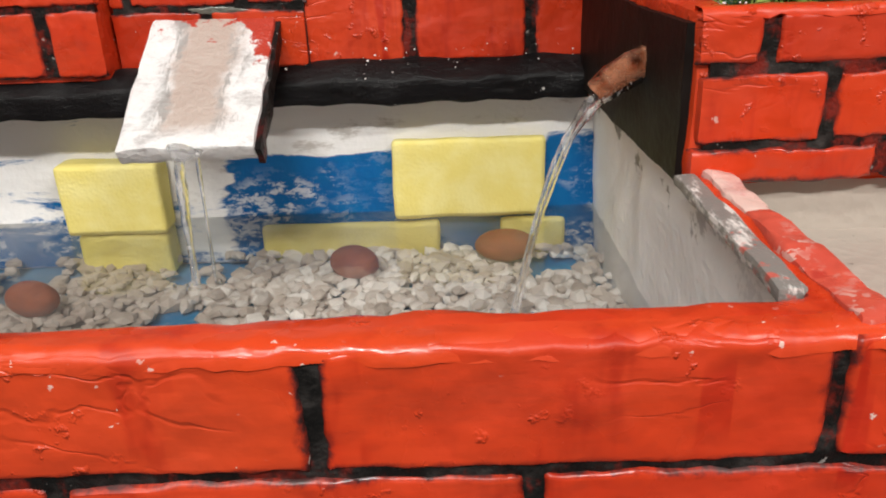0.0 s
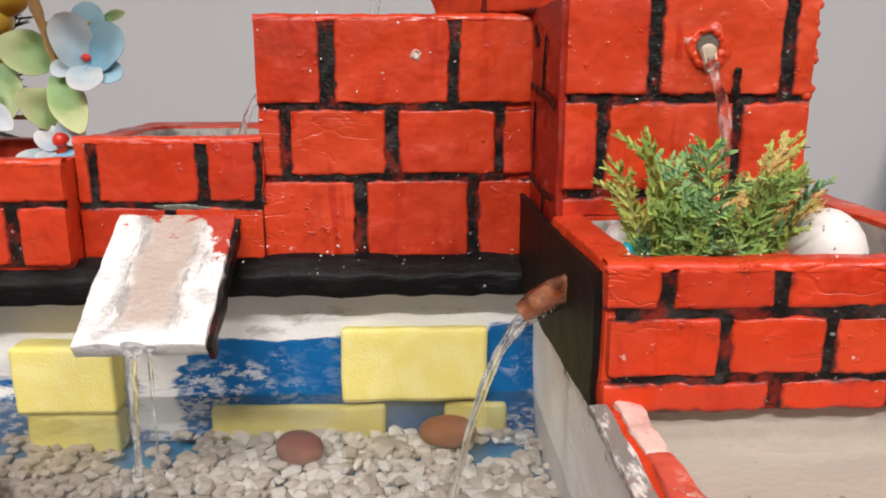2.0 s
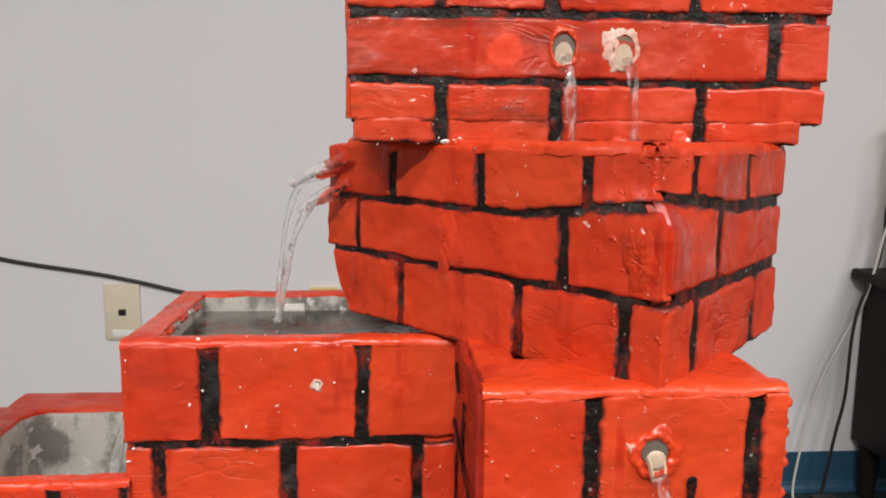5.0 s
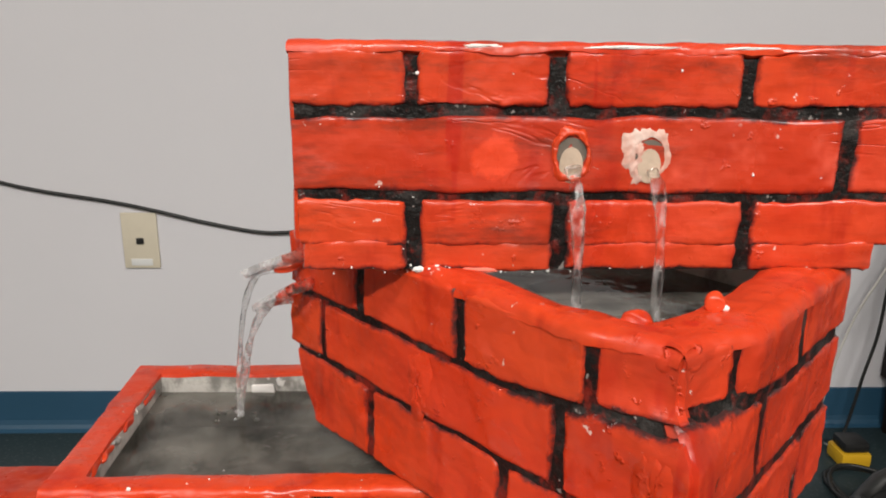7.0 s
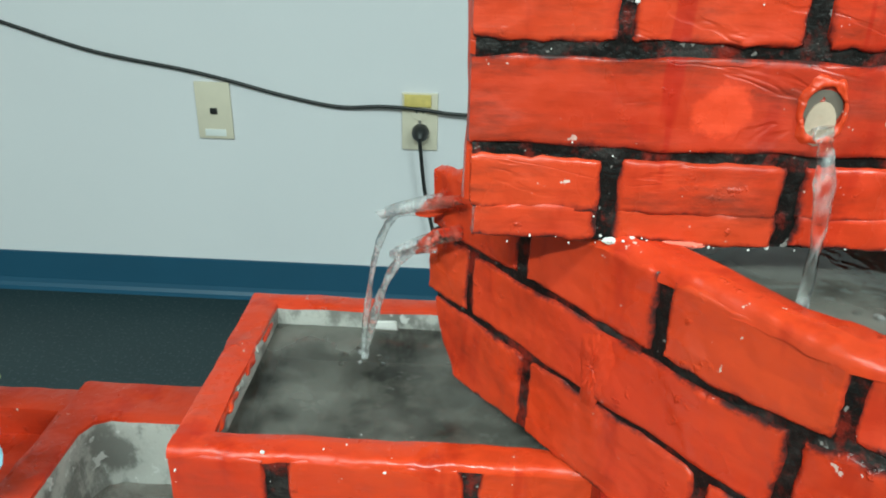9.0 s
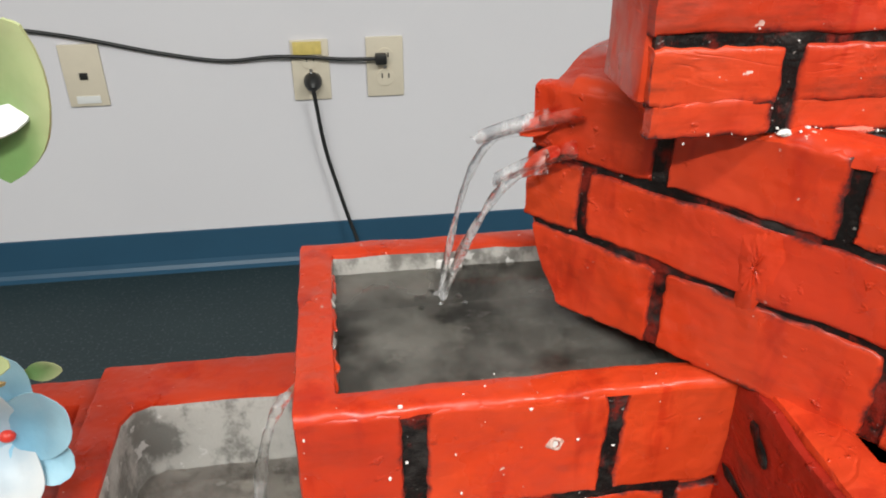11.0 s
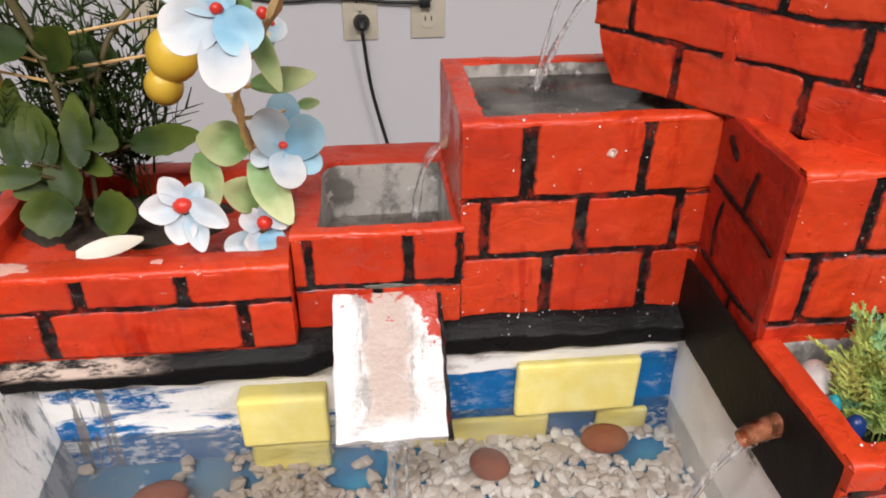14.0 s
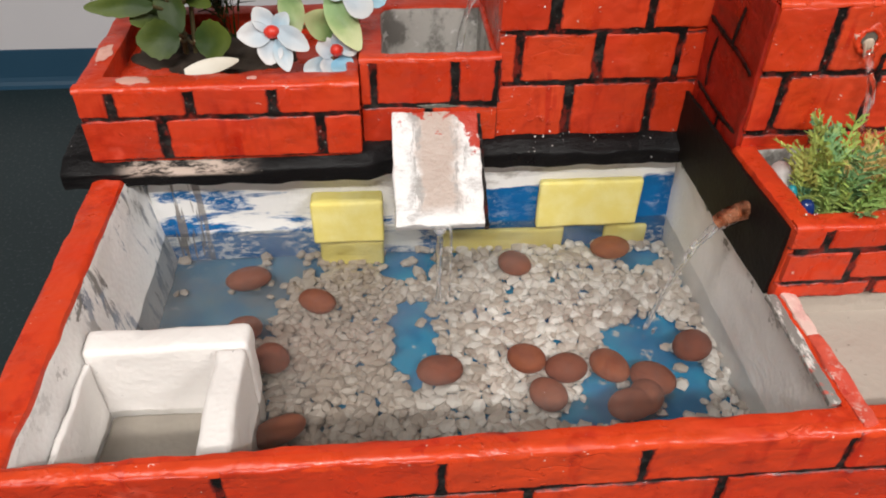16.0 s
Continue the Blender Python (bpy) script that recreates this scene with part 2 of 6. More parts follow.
def painted_back():
    """White foam with coarse blue brushwork."""
    n = Nodes("blue_brushed_foam", 0.42)
    white = n.mix(n.ramp(n.noise(1, 5, 0.7, n.place((28, 20, 75))), 0.58, 0.70), (0.86, 0.85, 0.84), (0.56, 0.53, 0.50))
    stroke = n.noise(1, 6, 0.70, n.place((17, 10, 80)), 0.5)
    coarse = n.noise(1, 3, 0.5, n.place((17, 5, 50), (0.7, 0, 0.3)))
    low = n.math("SUBTRACT", 1.0, n.ramp(n.axis(2), 0.549, 0.562))
    right = n.ramp(n.axis(0), -0.072, -0.052)
    band = n.math("MULTIPLY", right, n.math("SUBTRACT", 1.0, n.ramp(n.axis(2), 0.573, 0.580)))
    above = n.math("MULTIPLY", n.math("MULTIPLY", n.ramp(n.axis(2), 0.579, 0.588), n.math("ADD", n.math("MULTIPLY", right, 0.7), 0.3)), -0.16)
    edge = n.math("MULTIPLY", n.ramp(n.axis(0), 0.066, 0.072), 0.10)
    left = n.math("MULTIPLY", n.math("MULTIPLY", n.math("SUBTRACT", 1.0, n.ramp(n.axis(0), -0.130, -0.110)), n.ramp(n.axis(0), -0.205, -0.185)), 0.035)
    s = n.math("ADD", n.math("ADD", left, above), n.math("ADD", n.math("MULTIPLY", stroke, 0.62), n.math("MULTIPLY", coarse, 0.46)))
    s = n.math("ADD", n.math("ADD", s, n.math("MULTIPLY", low, 0.10)), n.math("ADD", n.math("MULTIPLY", band, 0.26), edge))
    blue = n.mix(n.noise(60, 3), (0.001, 0.080, 0.28), (0.002, 0.155, 0.40))
    zone = n.ramp(n.noise(30, 2, 0.5, n.place((1, 1, 1), (2.2, 0, 5.1))), 0.42, 0.56)
    bare = n.math("MULTIPLY", n.ramp(n.noise(1, 6, 0.8, n.place((110, 40, 230), (3, 1, 2))), 0.50, 0.55), zone)
    solid = n.math("MULTIPLY", n.ramp(n.axis(0), -0.030, -0.008), n.math("SUBTRACT", 1.0, n.ramp(n.axis(0), 0.060, 0.066)))
    bare = n.math("MULTIPLY", bare, n.math("SUBTRACT", 1.0, n.math("ADD", 0.35, n.math("MULTIPLY", solid, 0.55))))
    cover = n.math("MULTIPLY", n.ramp(s, 0.60, 0.66), n.math("SUBTRACT", 1.0, bare))
    runs = n.math("MULTIPLY", n.ramp(n.noise(1, 4, 0.6, n.place((190, 20, 16), (2, 2, 2))), 0.54, 0.60), n.math("SUBTRACT", 1.0, n.ramp(n.axis(0), -0.200, -0.176)))
    tone = n.mix(cover, white, blue)
    n.colour(n.mix(n.math("MULTIPLY", runs, 0.85), tone, (0.17, 0.145, 0.125)))
    n.bsdf.inputs["Specular IOR Level"].default_value = 0.25
    n.bump(n.math("ADD", stroke, n.noise(220, 5)), 0.5, 0.0012)
    return n.mat


PAINTED = painted_back()


def pond_floor():
    n = Nodes("blue_floor_paint", 0.5)
    tone = n.mix(n.ramp(n.noise(40, 5, 0.6), 0.42, 0.62), (0.002, 0.18, 0.41), (0.010, 0.29, 0.52))
    tone = n.mix(n.ramp(n.math("ADD", n.axis(0), n.math("MULTIPLY", n.noise(60, 3), 0.012)), 0.094, 0.100), tone, (0.56, 0.53, 0.49))
    # The cloudy water's haze put into the floor colour on the left.
    hazy = n.math("SUBTRACT", 1.0, n.ramp(n.axis(0), -0.16, -0.05))
    tone = n.mix(n.math("MULTIPLY", hazy, 0.75), tone, n.mix(n.ramp(n.noise(26, 4), 0.40, 0.62), (0.085, 0.17, 0.25), (0.22, 0.21, 0.19)))
    n.colour(n.mix(n.ramp(n.noise(90, 4), 0.62, 0.72), tone, (0.50, 0.52, 0.52))).bump(n.noise(180, 4), 0.3)
    return n.mat


BLUE_FLOOR = pond_floor()


def grey_coat():
    n = Nodes("grey_sealant", 0.32)
    tone = n.mix(n.ramp(n.noise(55, 5, 0.65, n.place((1, 1, 0.7))), 0.46, 0.60), (0.48, 0.46, 0.43), (0.20, 0.19, 0.175))
    n.colour(n.mix(n.ramp(n.noise(150, 3), 0.62, 0.68), tone, (0.62, 0.60, 0.58)))
    n.bump(n.noise(150, 6, 0.65), 0.6, 0.0014)
    return n.mat


GREY = grey_coat()


def ramp_foam():
    """White paint on foam with a beige water stain down its middle, grey brush marks beside it and red at its head."""
    n = Nodes("stained_ramp", 0.4)
    wob = n.math("MULTIPLY", n.math("SUBTRACT", n.noise(55, 5, 0.7), 0.5), 0.022)
    off = n.math("ABSOLUTE", n.math("ADD", n.math("ADD", n.axis(0), 0.0578), wob))
    mid = n.math("SUBTRACT", 1.0, n.ramp(off, 0.0055, 0.0150))
    low = n.ramp(n.math("ADD", n.axis(2), n.math("MULTIPLY", wob, 0.25)), 0.6015, 0.6060)
    white = n.mix(n.ramp(n.noise(1, 5, 0.7, n.place((60, 130, 60))), 0.50, 0.66), (0.80, 0.79, 0.79), (0.50, 0.48, 0.475))
    tone = n.mix(n.math("MULTIPLY", mid, low), white, n.mix(n.noise(60, 5, 0.7), (0.42, 0.33, 0.285), (0.56, 0.47, 0.42)))
    band = n.math("MULTIPLY", n.ramp(off, 0.006, 0.010), n.math("SUBTRACT", 1.0, n.ramp(off, 0.012, 0.017)))
    grey = n.math("MULTIPLY", n.ramp(n.noise(1, 5, 0.7, n.place((190, 50, 50), (2, 1, 0))), 0.47, 0.56), n.math("MULTIPLY", band, low))
    tone = n.mix(n.math("MULTIPLY", grey, 0.8), tone, (0.30, 0.285, 0.275))
    head = n.math("ADD", n.ramp(n.axis(2), 0.619, 0.640), n.math("MULTIPLY", n.ramp(n.axis(0), -0.048, -0.038), n.ramp(n.axis(2), 0.616, 0.626)))
    flake = n.ramp(n.math("ADD", n.math("MULTIPLY", head, 0.36), n.noise(90, 5, 0.75)), 0.76, 0.82)
    n.colour(n.mix(flake, tone, (0.46, 0.045, 0.025)))
    n.bump(n.math("ADD", n.noise(300, 4, 0.6), n.noise(90, 6, 0.75)), 0.7, 0.0016)
    return n.mat


RAMP = ramp_foam()


def plain(name, colour, rough=0.5, metal=0.0, vary=0.18, scale=60, bump=0.15, gleam=0.5):
    n = Nodes(name, rough, metal)
    n.colour(n.mix(n.noise(scale, 4), tuple(v * (1 - vary) for v in colour), tuple(min(1, v * (1 + vary)) for v in colour)))
    if bump:
        n.bump(n.noise(scale * 5, 4), bump, 0.0006)
    n.bsdf.inputs["Specular IOR Level"].default_value = gleam
    return n.mat


def wall_paint():
    n = Nodes("white_wall_paint", 0.75)
    n.colour(n.mix(n.noise(3, 3), (0.685, 0.668, 0.705), (0.73, 0.715, 0.75))).bump(n.noise(180, 4), 0.12, 0.001)
    return n.mat


def vinyl_floor():
    n = Nodes("dark_vinyl_floor", 0.5)
    n.bsdf.inputs["Specular IOR Level"].default_value = 0.3
    fleck = n.ramp(n.noise(160, 3, 0.6), 0.56, 0.66)
    tone = n.mix(n.noise(4, 4), (0.014, 0.025, 0.029), (0.025, 0.042, 0.046))
    n.colour(n.mix(n.math("MULTIPLY", fleck, 0.35), tone, (0.12, 0.13, 0.135))).bump(n.noise(90, 3), 0.06)
    return n.mat


WALL, FLOOR = wall_paint(), vinyl_floor()
FLANK_BLACK = plain("flat_black_paint", (0.0085, 0.0065, 0.0055), 0.55, vary=0.5, scale=70, bump=0.5)
FLANK_BLACK.node_tree.nodes["Principled BSDF"].inputs["Specular IOR Level"].default_value = 0.15
# Unseen walls and ceiling, toned down to cut the light they bounce.
UNSEEN_WALL = plain("unseen_wall_paint", (0.36, 0.33, 0.29), 0.8, vary=0.05, scale=4)
CEILING = plain("ceiling_paint", (0.55, 0.55, 0.53), 0.8, vary=0.03, scale=4)
BASE_BLUE = plain("blue_vinyl_base", (0.022, 0.075, 0.135), 0.45, vary=0.12, scale=6, bump=0.05)
IVORY = plain("ivory_plastic", (0.68, 0.61, 0.49), 0.35, vary=0.05, bump=0)
IVORY_TAPE = plain("yellowed_tape", (0.66, 0.52, 0.16), 0.5, vary=0.25, scale=90)
RUBBER = plain("black_rubber", (0.014, 0.014, 0.014), 0.45, vary=0.2, bump=0)
WHITE_CORD = plain("white_cord", (0.55, 0.53, 0.50), 0.5, vary=0.1, bump=0)
DARK_WOOD = plain("dark_stained_wood", (0.014, 0.010, 0.008), 0.5, vary=0.4, scale=14, gleam=0.12)
YELLOW = plain("yellow_plastic", (0.70, 0.40, 0.02), 0.4, vary=0.1)
PICTURE = plain("dark_picture", (0.10, 0.13, 0.07), 0.3, vary=0.7, scale=22)
STEEL = plain("brushed_steel", (0.55, 0.55, 0.56), 0.28, 1.0, vary=0.08)
LAMP_BODY = plain("lamp_enamel", (0.75, 0.75, 0.74), 0.4, vary=0.03, bump=0)
SPONGE = Nodes("yellow_sponge", 0.8)
SPONGE.colour(SPONGE.mix(SPONGE.ramp(SPONGE.noise(60, 4), 0.35, 0.7), (0.80, 0.68, 0.20), (0.84, 0.75, 0.30)))
SPONGE.bump(SPONGE.voronoi(700), 0.35, 0.0006)
SPONGE = SPONGE.mat
TERRACOTTA = Nodes("terracotta_stone", 0.75)
TERRACOTTA.colour(TERRACOTTA.mix(TERRACOTTA.chance(), TERRACOTTA.mix(TERRACOTTA.ramp(TERRACOTTA.noise(150, 5, 0.7), 0.4, 0.65), (0.26, 0.060, 0.028), (0.17, 0.040, 0.022)), TERRACOTTA.mix(TERRACOTTA.ramp(TERRACOTTA.noise(120, 5, 0.7), 0.4, 0.65), (0.38, 0.105, 0.042), (0.27, 0.070, 0.032))))
TERRACOTTA.bump(TERRACOTTA.noise(300, 6, 0.7), 0.8, 0.0014)
TERRACOTTA = TERRACOTTA.mat
BROWN_TUBE = plain("cloudy_brown_tube", (0.30, 0.15, 0.10), 0.3, vary=0.7, scale=160)
SPECKLED = Nodes("speckled_white", 0.45)
SPECKLED.colour(SPECKLED.mix(SPECKLED.ramp(SPECKLED.noise(330, 2), 0.64, 0.70), (0.74, 0.69, 0.67), (0.16, 0.15, 0.16)))
SPECKLED.bump(SPECKLED.noise(300, 4), 0.2)
SPECKLED = SPECKLED.mat
TEAL = plain("teal_glaze", (0.02, 0.30, 0.36), 0.2)
NAVY = plain("navy_glaze", (0.01, 0.03, 0.14), 0.2)
GREY_STONE = plain("grey_pebble", (0.34, 0.33, 0.32), 0.6)
SOIL = plain("dark_soil", (0.035, 0.024, 0.016), 0.9, vary=0.5, scale=120, bump=0.8)


def gravel():
    n = Nodes("cream_gravel", 0.55)
    pick = n.geo.outputs["Random Per Island"]
    tone = n.mix(n.ramp(pick, 0.05, 0.95), (0.56, 0.48, 0.42), (0.92, 0.88, 0.84))
    tone = n.mix(n.ramp(pick, 0.93, 0.95), tone, (0.44, 0.37, 0.32))
    # Gravel turns darker and browner towards the left end.
    left_brown = n.math("ADD", n.axis(0), n.math("MULTIPLY", n.math("SUBTRACT", n.noise(24, 4), 0.5), 0.09))
    left_brown = n.math("MULTIPLY", n.math("SUBTRACT", 1.0, n.ramp(left_brown, -0.110, -0.015)), 0.78)
    tone = n.mix(left_brown, tone, (0.30, 0.225, 0.175))
    n.colour(n.mix(n.math("MULTIPLY", n.noise(160, 4), 0.35), tone, (0.58, 0.50, 0.44))).bump(n.noise(400, 4), 0.25)
    return n.mat


GRAVEL = gravel()


def clear_water(name, milk, tint=(1, 1, 1), ripple=60.0, strength=0.15, milky=(0.55, 0.56, 0.55), ior=1.33, lo=0.3, hi=0.7):
    """A still surface: see-through, with a mirror gloss by Fresnel and a little milkiness."""
    n = Nodes(name)
    t = n.tree
    out = t.nodes["Material Output"]
    clear, mirror = t.nodes.new("ShaderNodeBsdfTransparent"), t.nodes.new("ShaderNodeBsdfGlossy")
    cloud, fres = t.nodes.new("ShaderNodeBsdfDiffuse"), t.nodes.new("ShaderNodeFresnel")
    clear.inputs[0].default_value, cloud.inputs[0].default_value = (*tint, 1), (*milky, 1)
    mirror.inputs["Roughness"].default_value, fres.inputs["IOR"].default_value = 0.03, ior
    b = t.nodes.new("ShaderNodeBump")
    b.inputs["Strength"].default_value, b.inputs["Distance"].default_value = strength, 0.004
    n.put(b.inputs["Height"], n.noise(ripple, 3))
    for node in (mirror, fres):
        t.links.new(b.outputs[0], node.inputs["Normal"])
    a, c = t.nodes.new("ShaderNodeMixShader"), t.nodes.new("ShaderNodeMixShader")
    n.put(a.inputs[0], n.math("MULTIPLY", n.ramp(n.noise(max(11.0, ripple * 0.5), 4), lo, hi), milk))
    t.links.new(clear.outputs[0], a.inputs[1])
    t.links.new(cloud.outputs[0], a.inputs[2])
    t.links.new(fres.outputs[0], c.inputs[0])
    t.links.new(a.outputs[0], c.inputs[1])
    t.links.new(mirror.outputs[0], c.inputs[2])
    t.links.new(c.outputs[0], out.inputs[0])
    return n.mat


POND_WATER = clear_water("pond_water", 0.15, (0.95, 0.96, 0.95), 38, 0.16, (0.46, 0.44, 0.42), 1.33, 0.28, 0.74)
BASIN_WATER = clear_water("basin_water", 0.68, (0.58, 0.57, 0.54), 55, 0.25, (0.235, 0.220, 0.196))
SMALL_WATER = clear_water("thin_basin_water", 0.40, (0.92, 0.90, 0.87), 55, 0.25, (0.46, 0.41, 0.37))
CLEAR_BROWN = clear_water("clear_brown_plastic", 0.80, (0.98, 0.80, 0.66), 260, 0.6, (0.46, 0.20, 0.115), 1.33, 0.30, 0.66)
CLEAR_RED = clear_water("clear_smeared_plastic", 0.60, (1.0, 0.86, 0.82), 200, 0.6, (0.66, 0.16, 0.12), 1.28, 0.48, 0.68)


def falling_water():
    """Running water: bends what lies behind it, with white strands that stand for its glints."""
    n = Nodes("falling_water")
    t = n.tree
    glass, clear, cloud = t.nodes.new("ShaderNodeBsdfGlass"), t.nodes.new("ShaderNodeBsdfTransparent"), t.nodes.new("ShaderNodeBsdfDiffuse")
    glass.inputs["Roughness"].default_value, glass.inputs["IOR"].default_value = 0.04, 1.33
    cloud.inputs[0].default_value = (0.92, 0.91, 0.92, 1)
    b = t.nodes.new("ShaderNodeBump")
    b.inputs["Strength"].default_value, b.inputs["Distance"].default_value = 0.5, 0.002
    n.put(b.inputs["Height"], n.noise(1, 2, 0.5, n.place((420, 420, 150))))
    t.links.new(b.outputs[0], glass.inputs["Normal"])
    a, c = t.nodes.new("ShaderNodeMixShader"), t.nodes.new("ShaderNodeMixShader")
    a.inputs[0].default_value = 0.30
    t.links.new(glass.outputs[0], a.inputs[1])
    t.links.new(clear.outputs[0], a.inputs[2])
    # White patches mixed in for the bright glints on the stream.
    n.put(c.inputs[0], n.math("MULTIPLY", n.ramp(n.noise(1, 3, 0.5, n.place((300, 300, 90))), 0.48, 0.64), 0.28))
    t.links.new(a.outputs[0], c.inputs[1])
    t.links.new(cloud.outputs[0], c.inputs[2])
    t.links.new(c.outputs[0], t.nodes["Material Output"].inputs[0])
    return n.mat


STREAM = falling_water()


def petal_mat(name, tip, base, rib=0.25):
    """Starched cloth or thin plastic: the base tint runs into the tip tint, with a faint weave and rib shading."""
    n = Nodes(name, 0.5)
    at = n.tree.nodes.new("ShaderNodeAttribute")
    at.attribute_name = "along"
    t = n.math("ADD", at.outputs["Fac"], n.math("MULTIPLY", n.math("SUBTRACT", n.noise(60, 4, 0.6), 0.5), 0.9))
    tone = n.mix(n.ramp(t, 0.15, 0.90), base, tip)
    each = n.math("MULTIPLY", n.chance(), rib)
    n.colour(n.mix(each, tone, tuple(v * 0.62 for v in base))).bump(n.math("ADD", n.noise(300, 3), n.noise(60, 3)), 0.2)
    n.bsdf.inputs["Subsurface Weight"].default_value = 0.0
    return n.mat


PETAL_BLUE = petal_mat("blue_white_petal", (0.36, 0.56, 0.66), (0.20, 0.42, 0.58))
PETAL_WHITE = petal_mat("white_petal", (0.64, 0.63, 0.63), (0.40, 0.48, 0.55))
CLOTH_LEAF = petal_mat("pale_green_cloth", (0.46, 0.49, 0.25), (0.17, 0.30, 0.10), 0.30)
LEAF_STALK = plain("brown_green_stalk", (0.09, 0.075, 0.03), 0.6)
PETAL_PALE = petal_mat("pale_blue_petal", (0.54, 0.58, 0.60), (0.33, 0.47, 0.57))
CREAM_LEAF = petal_mat("cream_leaf", (0.58, 0.53, 0.44), (0.70, 0.66, 0.58))
DARK_LEAF = petal_mat("dark_green_leaf", (0.078, 0.108, 0.015), (0.020, 0.042, 0.006), 0.5)
DARK_LEAF.node_tree.nodes["Principled BSDF"].inputs["Specular IOR Level"].default_value = 0.25
BERRY = plain("red_bead", (0.62, 0.035, 0.02), 0.35)
BARK = plain("ochre_stem", (0.56, 0.36, 0.15), 0.6, vary=0.4, scale=150)
FRUIT = plain("yellow_fruit", (0.58, 0.38, 0.04), 0.4, vary=0.3, scale=50)


def fern_mat(name, tints):
    """Moulded plastic: every frond of its own green, paler in patches."""
    n = Nodes(name, 0.6)
    pick = n.chance()
    tone = n.mix(n.ramp(pick, 0.0, 0.5), tints[0], tints[1])
    tone = n.mix(n.ramp(pick, 0.5, 1.0), tone, tints[2])
    n.colour(n.mix(n.math("MULTIPLY", n.ramp(n.noise(80, 3), 0.42, 0.66), 0.5), tone, tints[2])).bump(n.noise(300, 3), 0.1)
    n.bsdf.inputs["Specular IOR Level"].default_value = 0.25
    return n.mat


FERN = fern_mat("fern_green", [(0.15, 0.33, 0.17), (0.30, 0.45, 0.10), (0.55, 0.60, 0.17)])
FERN_YELLOW = fern_mat("yellowing_fern", [(0.36, 0.36, 0.08), (0.62, 0.46, 0.15), (0.80, 0.56, 0.26)])

# ---- building helpers ----
ORIGIN = {}


def finish(name, bm, mats, parent, smooth=True):
    """Links a bmesh, given in world coordinates, as one object with its origin at its base."""
    mesh = bpy.data.meshes.new(name)
    co = np.array([v.co[:] for v in bm.verts])
    lo, hi = co.min(0), co.max(0)
    base = Vector(((lo[0] + hi[0]) / 2, (lo[1] + hi[1]) / 2, lo[2]))
    bmesh.ops.translate(bm, verts=bm.verts, vec=-base)
    for f in bm.faces:
        f.smooth = smooth
    bm.to_mesh(mesh)
    bm.free()
    if smooth:
        mesh.set_sharp_from_angle(angle=radians(48))
    for m in mats if isinstance(mats, (list, tuple)) else [mats]:
        mesh.materials.append(m)
    ob = new(name, mesh)
    ORIGIN[ob] = base
    ob.parent = parent
    ob.location = base - (ORIGIN[parent] if parent else Vector((0, 0, 0)))
    return ob


def part(name, bm, mats, parent, label="", smooth=True):
    return tagged(finish(name, bm, mats, parent, smooth), label)


def thing(name, bm, mats, label, category, group="", kind="", smooth=True):
    return tagged(finish(name, bm, mats, None, smooth), label, category, group, kind)


def empty(name, base, label, category, group=""):
    ob = new(name)
    ob.empty_display_size = 0.02
    ob.location = base
    ORIGIN[ob] = Vector(base)
    return tagged(ob, label, category, group)


def refine(bm, longest):
    """Splits long edges, so that the surface can be made uneven."""
    for _ in range(6):
        far = [e for e in bm.edges if e.calc_length() > longest]
        if not far:
            break
        bmesh.ops.subdivide_edges(bm, edges=far, cuts=1, use_grid_fill=True)


def uneven(bm, amp, scale, amp2=0.0, scale2=1.0, seed=0.0):
    off = Vector((seed * 3.7, seed * 1.3, seed * 2.1))
    for v in bm.verts:
        d = noise.noise_vector(v.co * scale + off) * amp
        if amp2:
            d += noise.noise_vector(v.co * scale2 + off) * amp2
        v.co += d


def box(bm, x0, x1, y0, y1, z0, z1, bevel=0.0, seg=2, mat=0):
    verts = [bm.verts.new(p) for p in ((x0, y0, z0), (x1, y0, z0), (x1, y1, z0), (x0, y1, z0), (x0, y0, z1), (x1, y0, z1), (x1, y1, z1), (x0, y1, z1))]
    faces = [bm.faces.new([verts[k] for k in q]) for q in ((3, 2, 1, 0), (4, 5, 6, 7), (0, 1, 5, 4), (1, 2, 6, 5), (2, 3, 7, 6), (3, 0, 4, 7))]
    for f in faces:
        f.material_index = mat
    if bevel:
        edges = list({e for f in faces for e in f.edges})
        bmesh.ops.bevel(bm, geom=edges, offset=bevel, segments=seg, profile=0.6, affect="EDGES")
    return faces


def boxed(*args, **kw):
    bm = bmesh.new()
    box(bm, *args, **kw)
    return bm


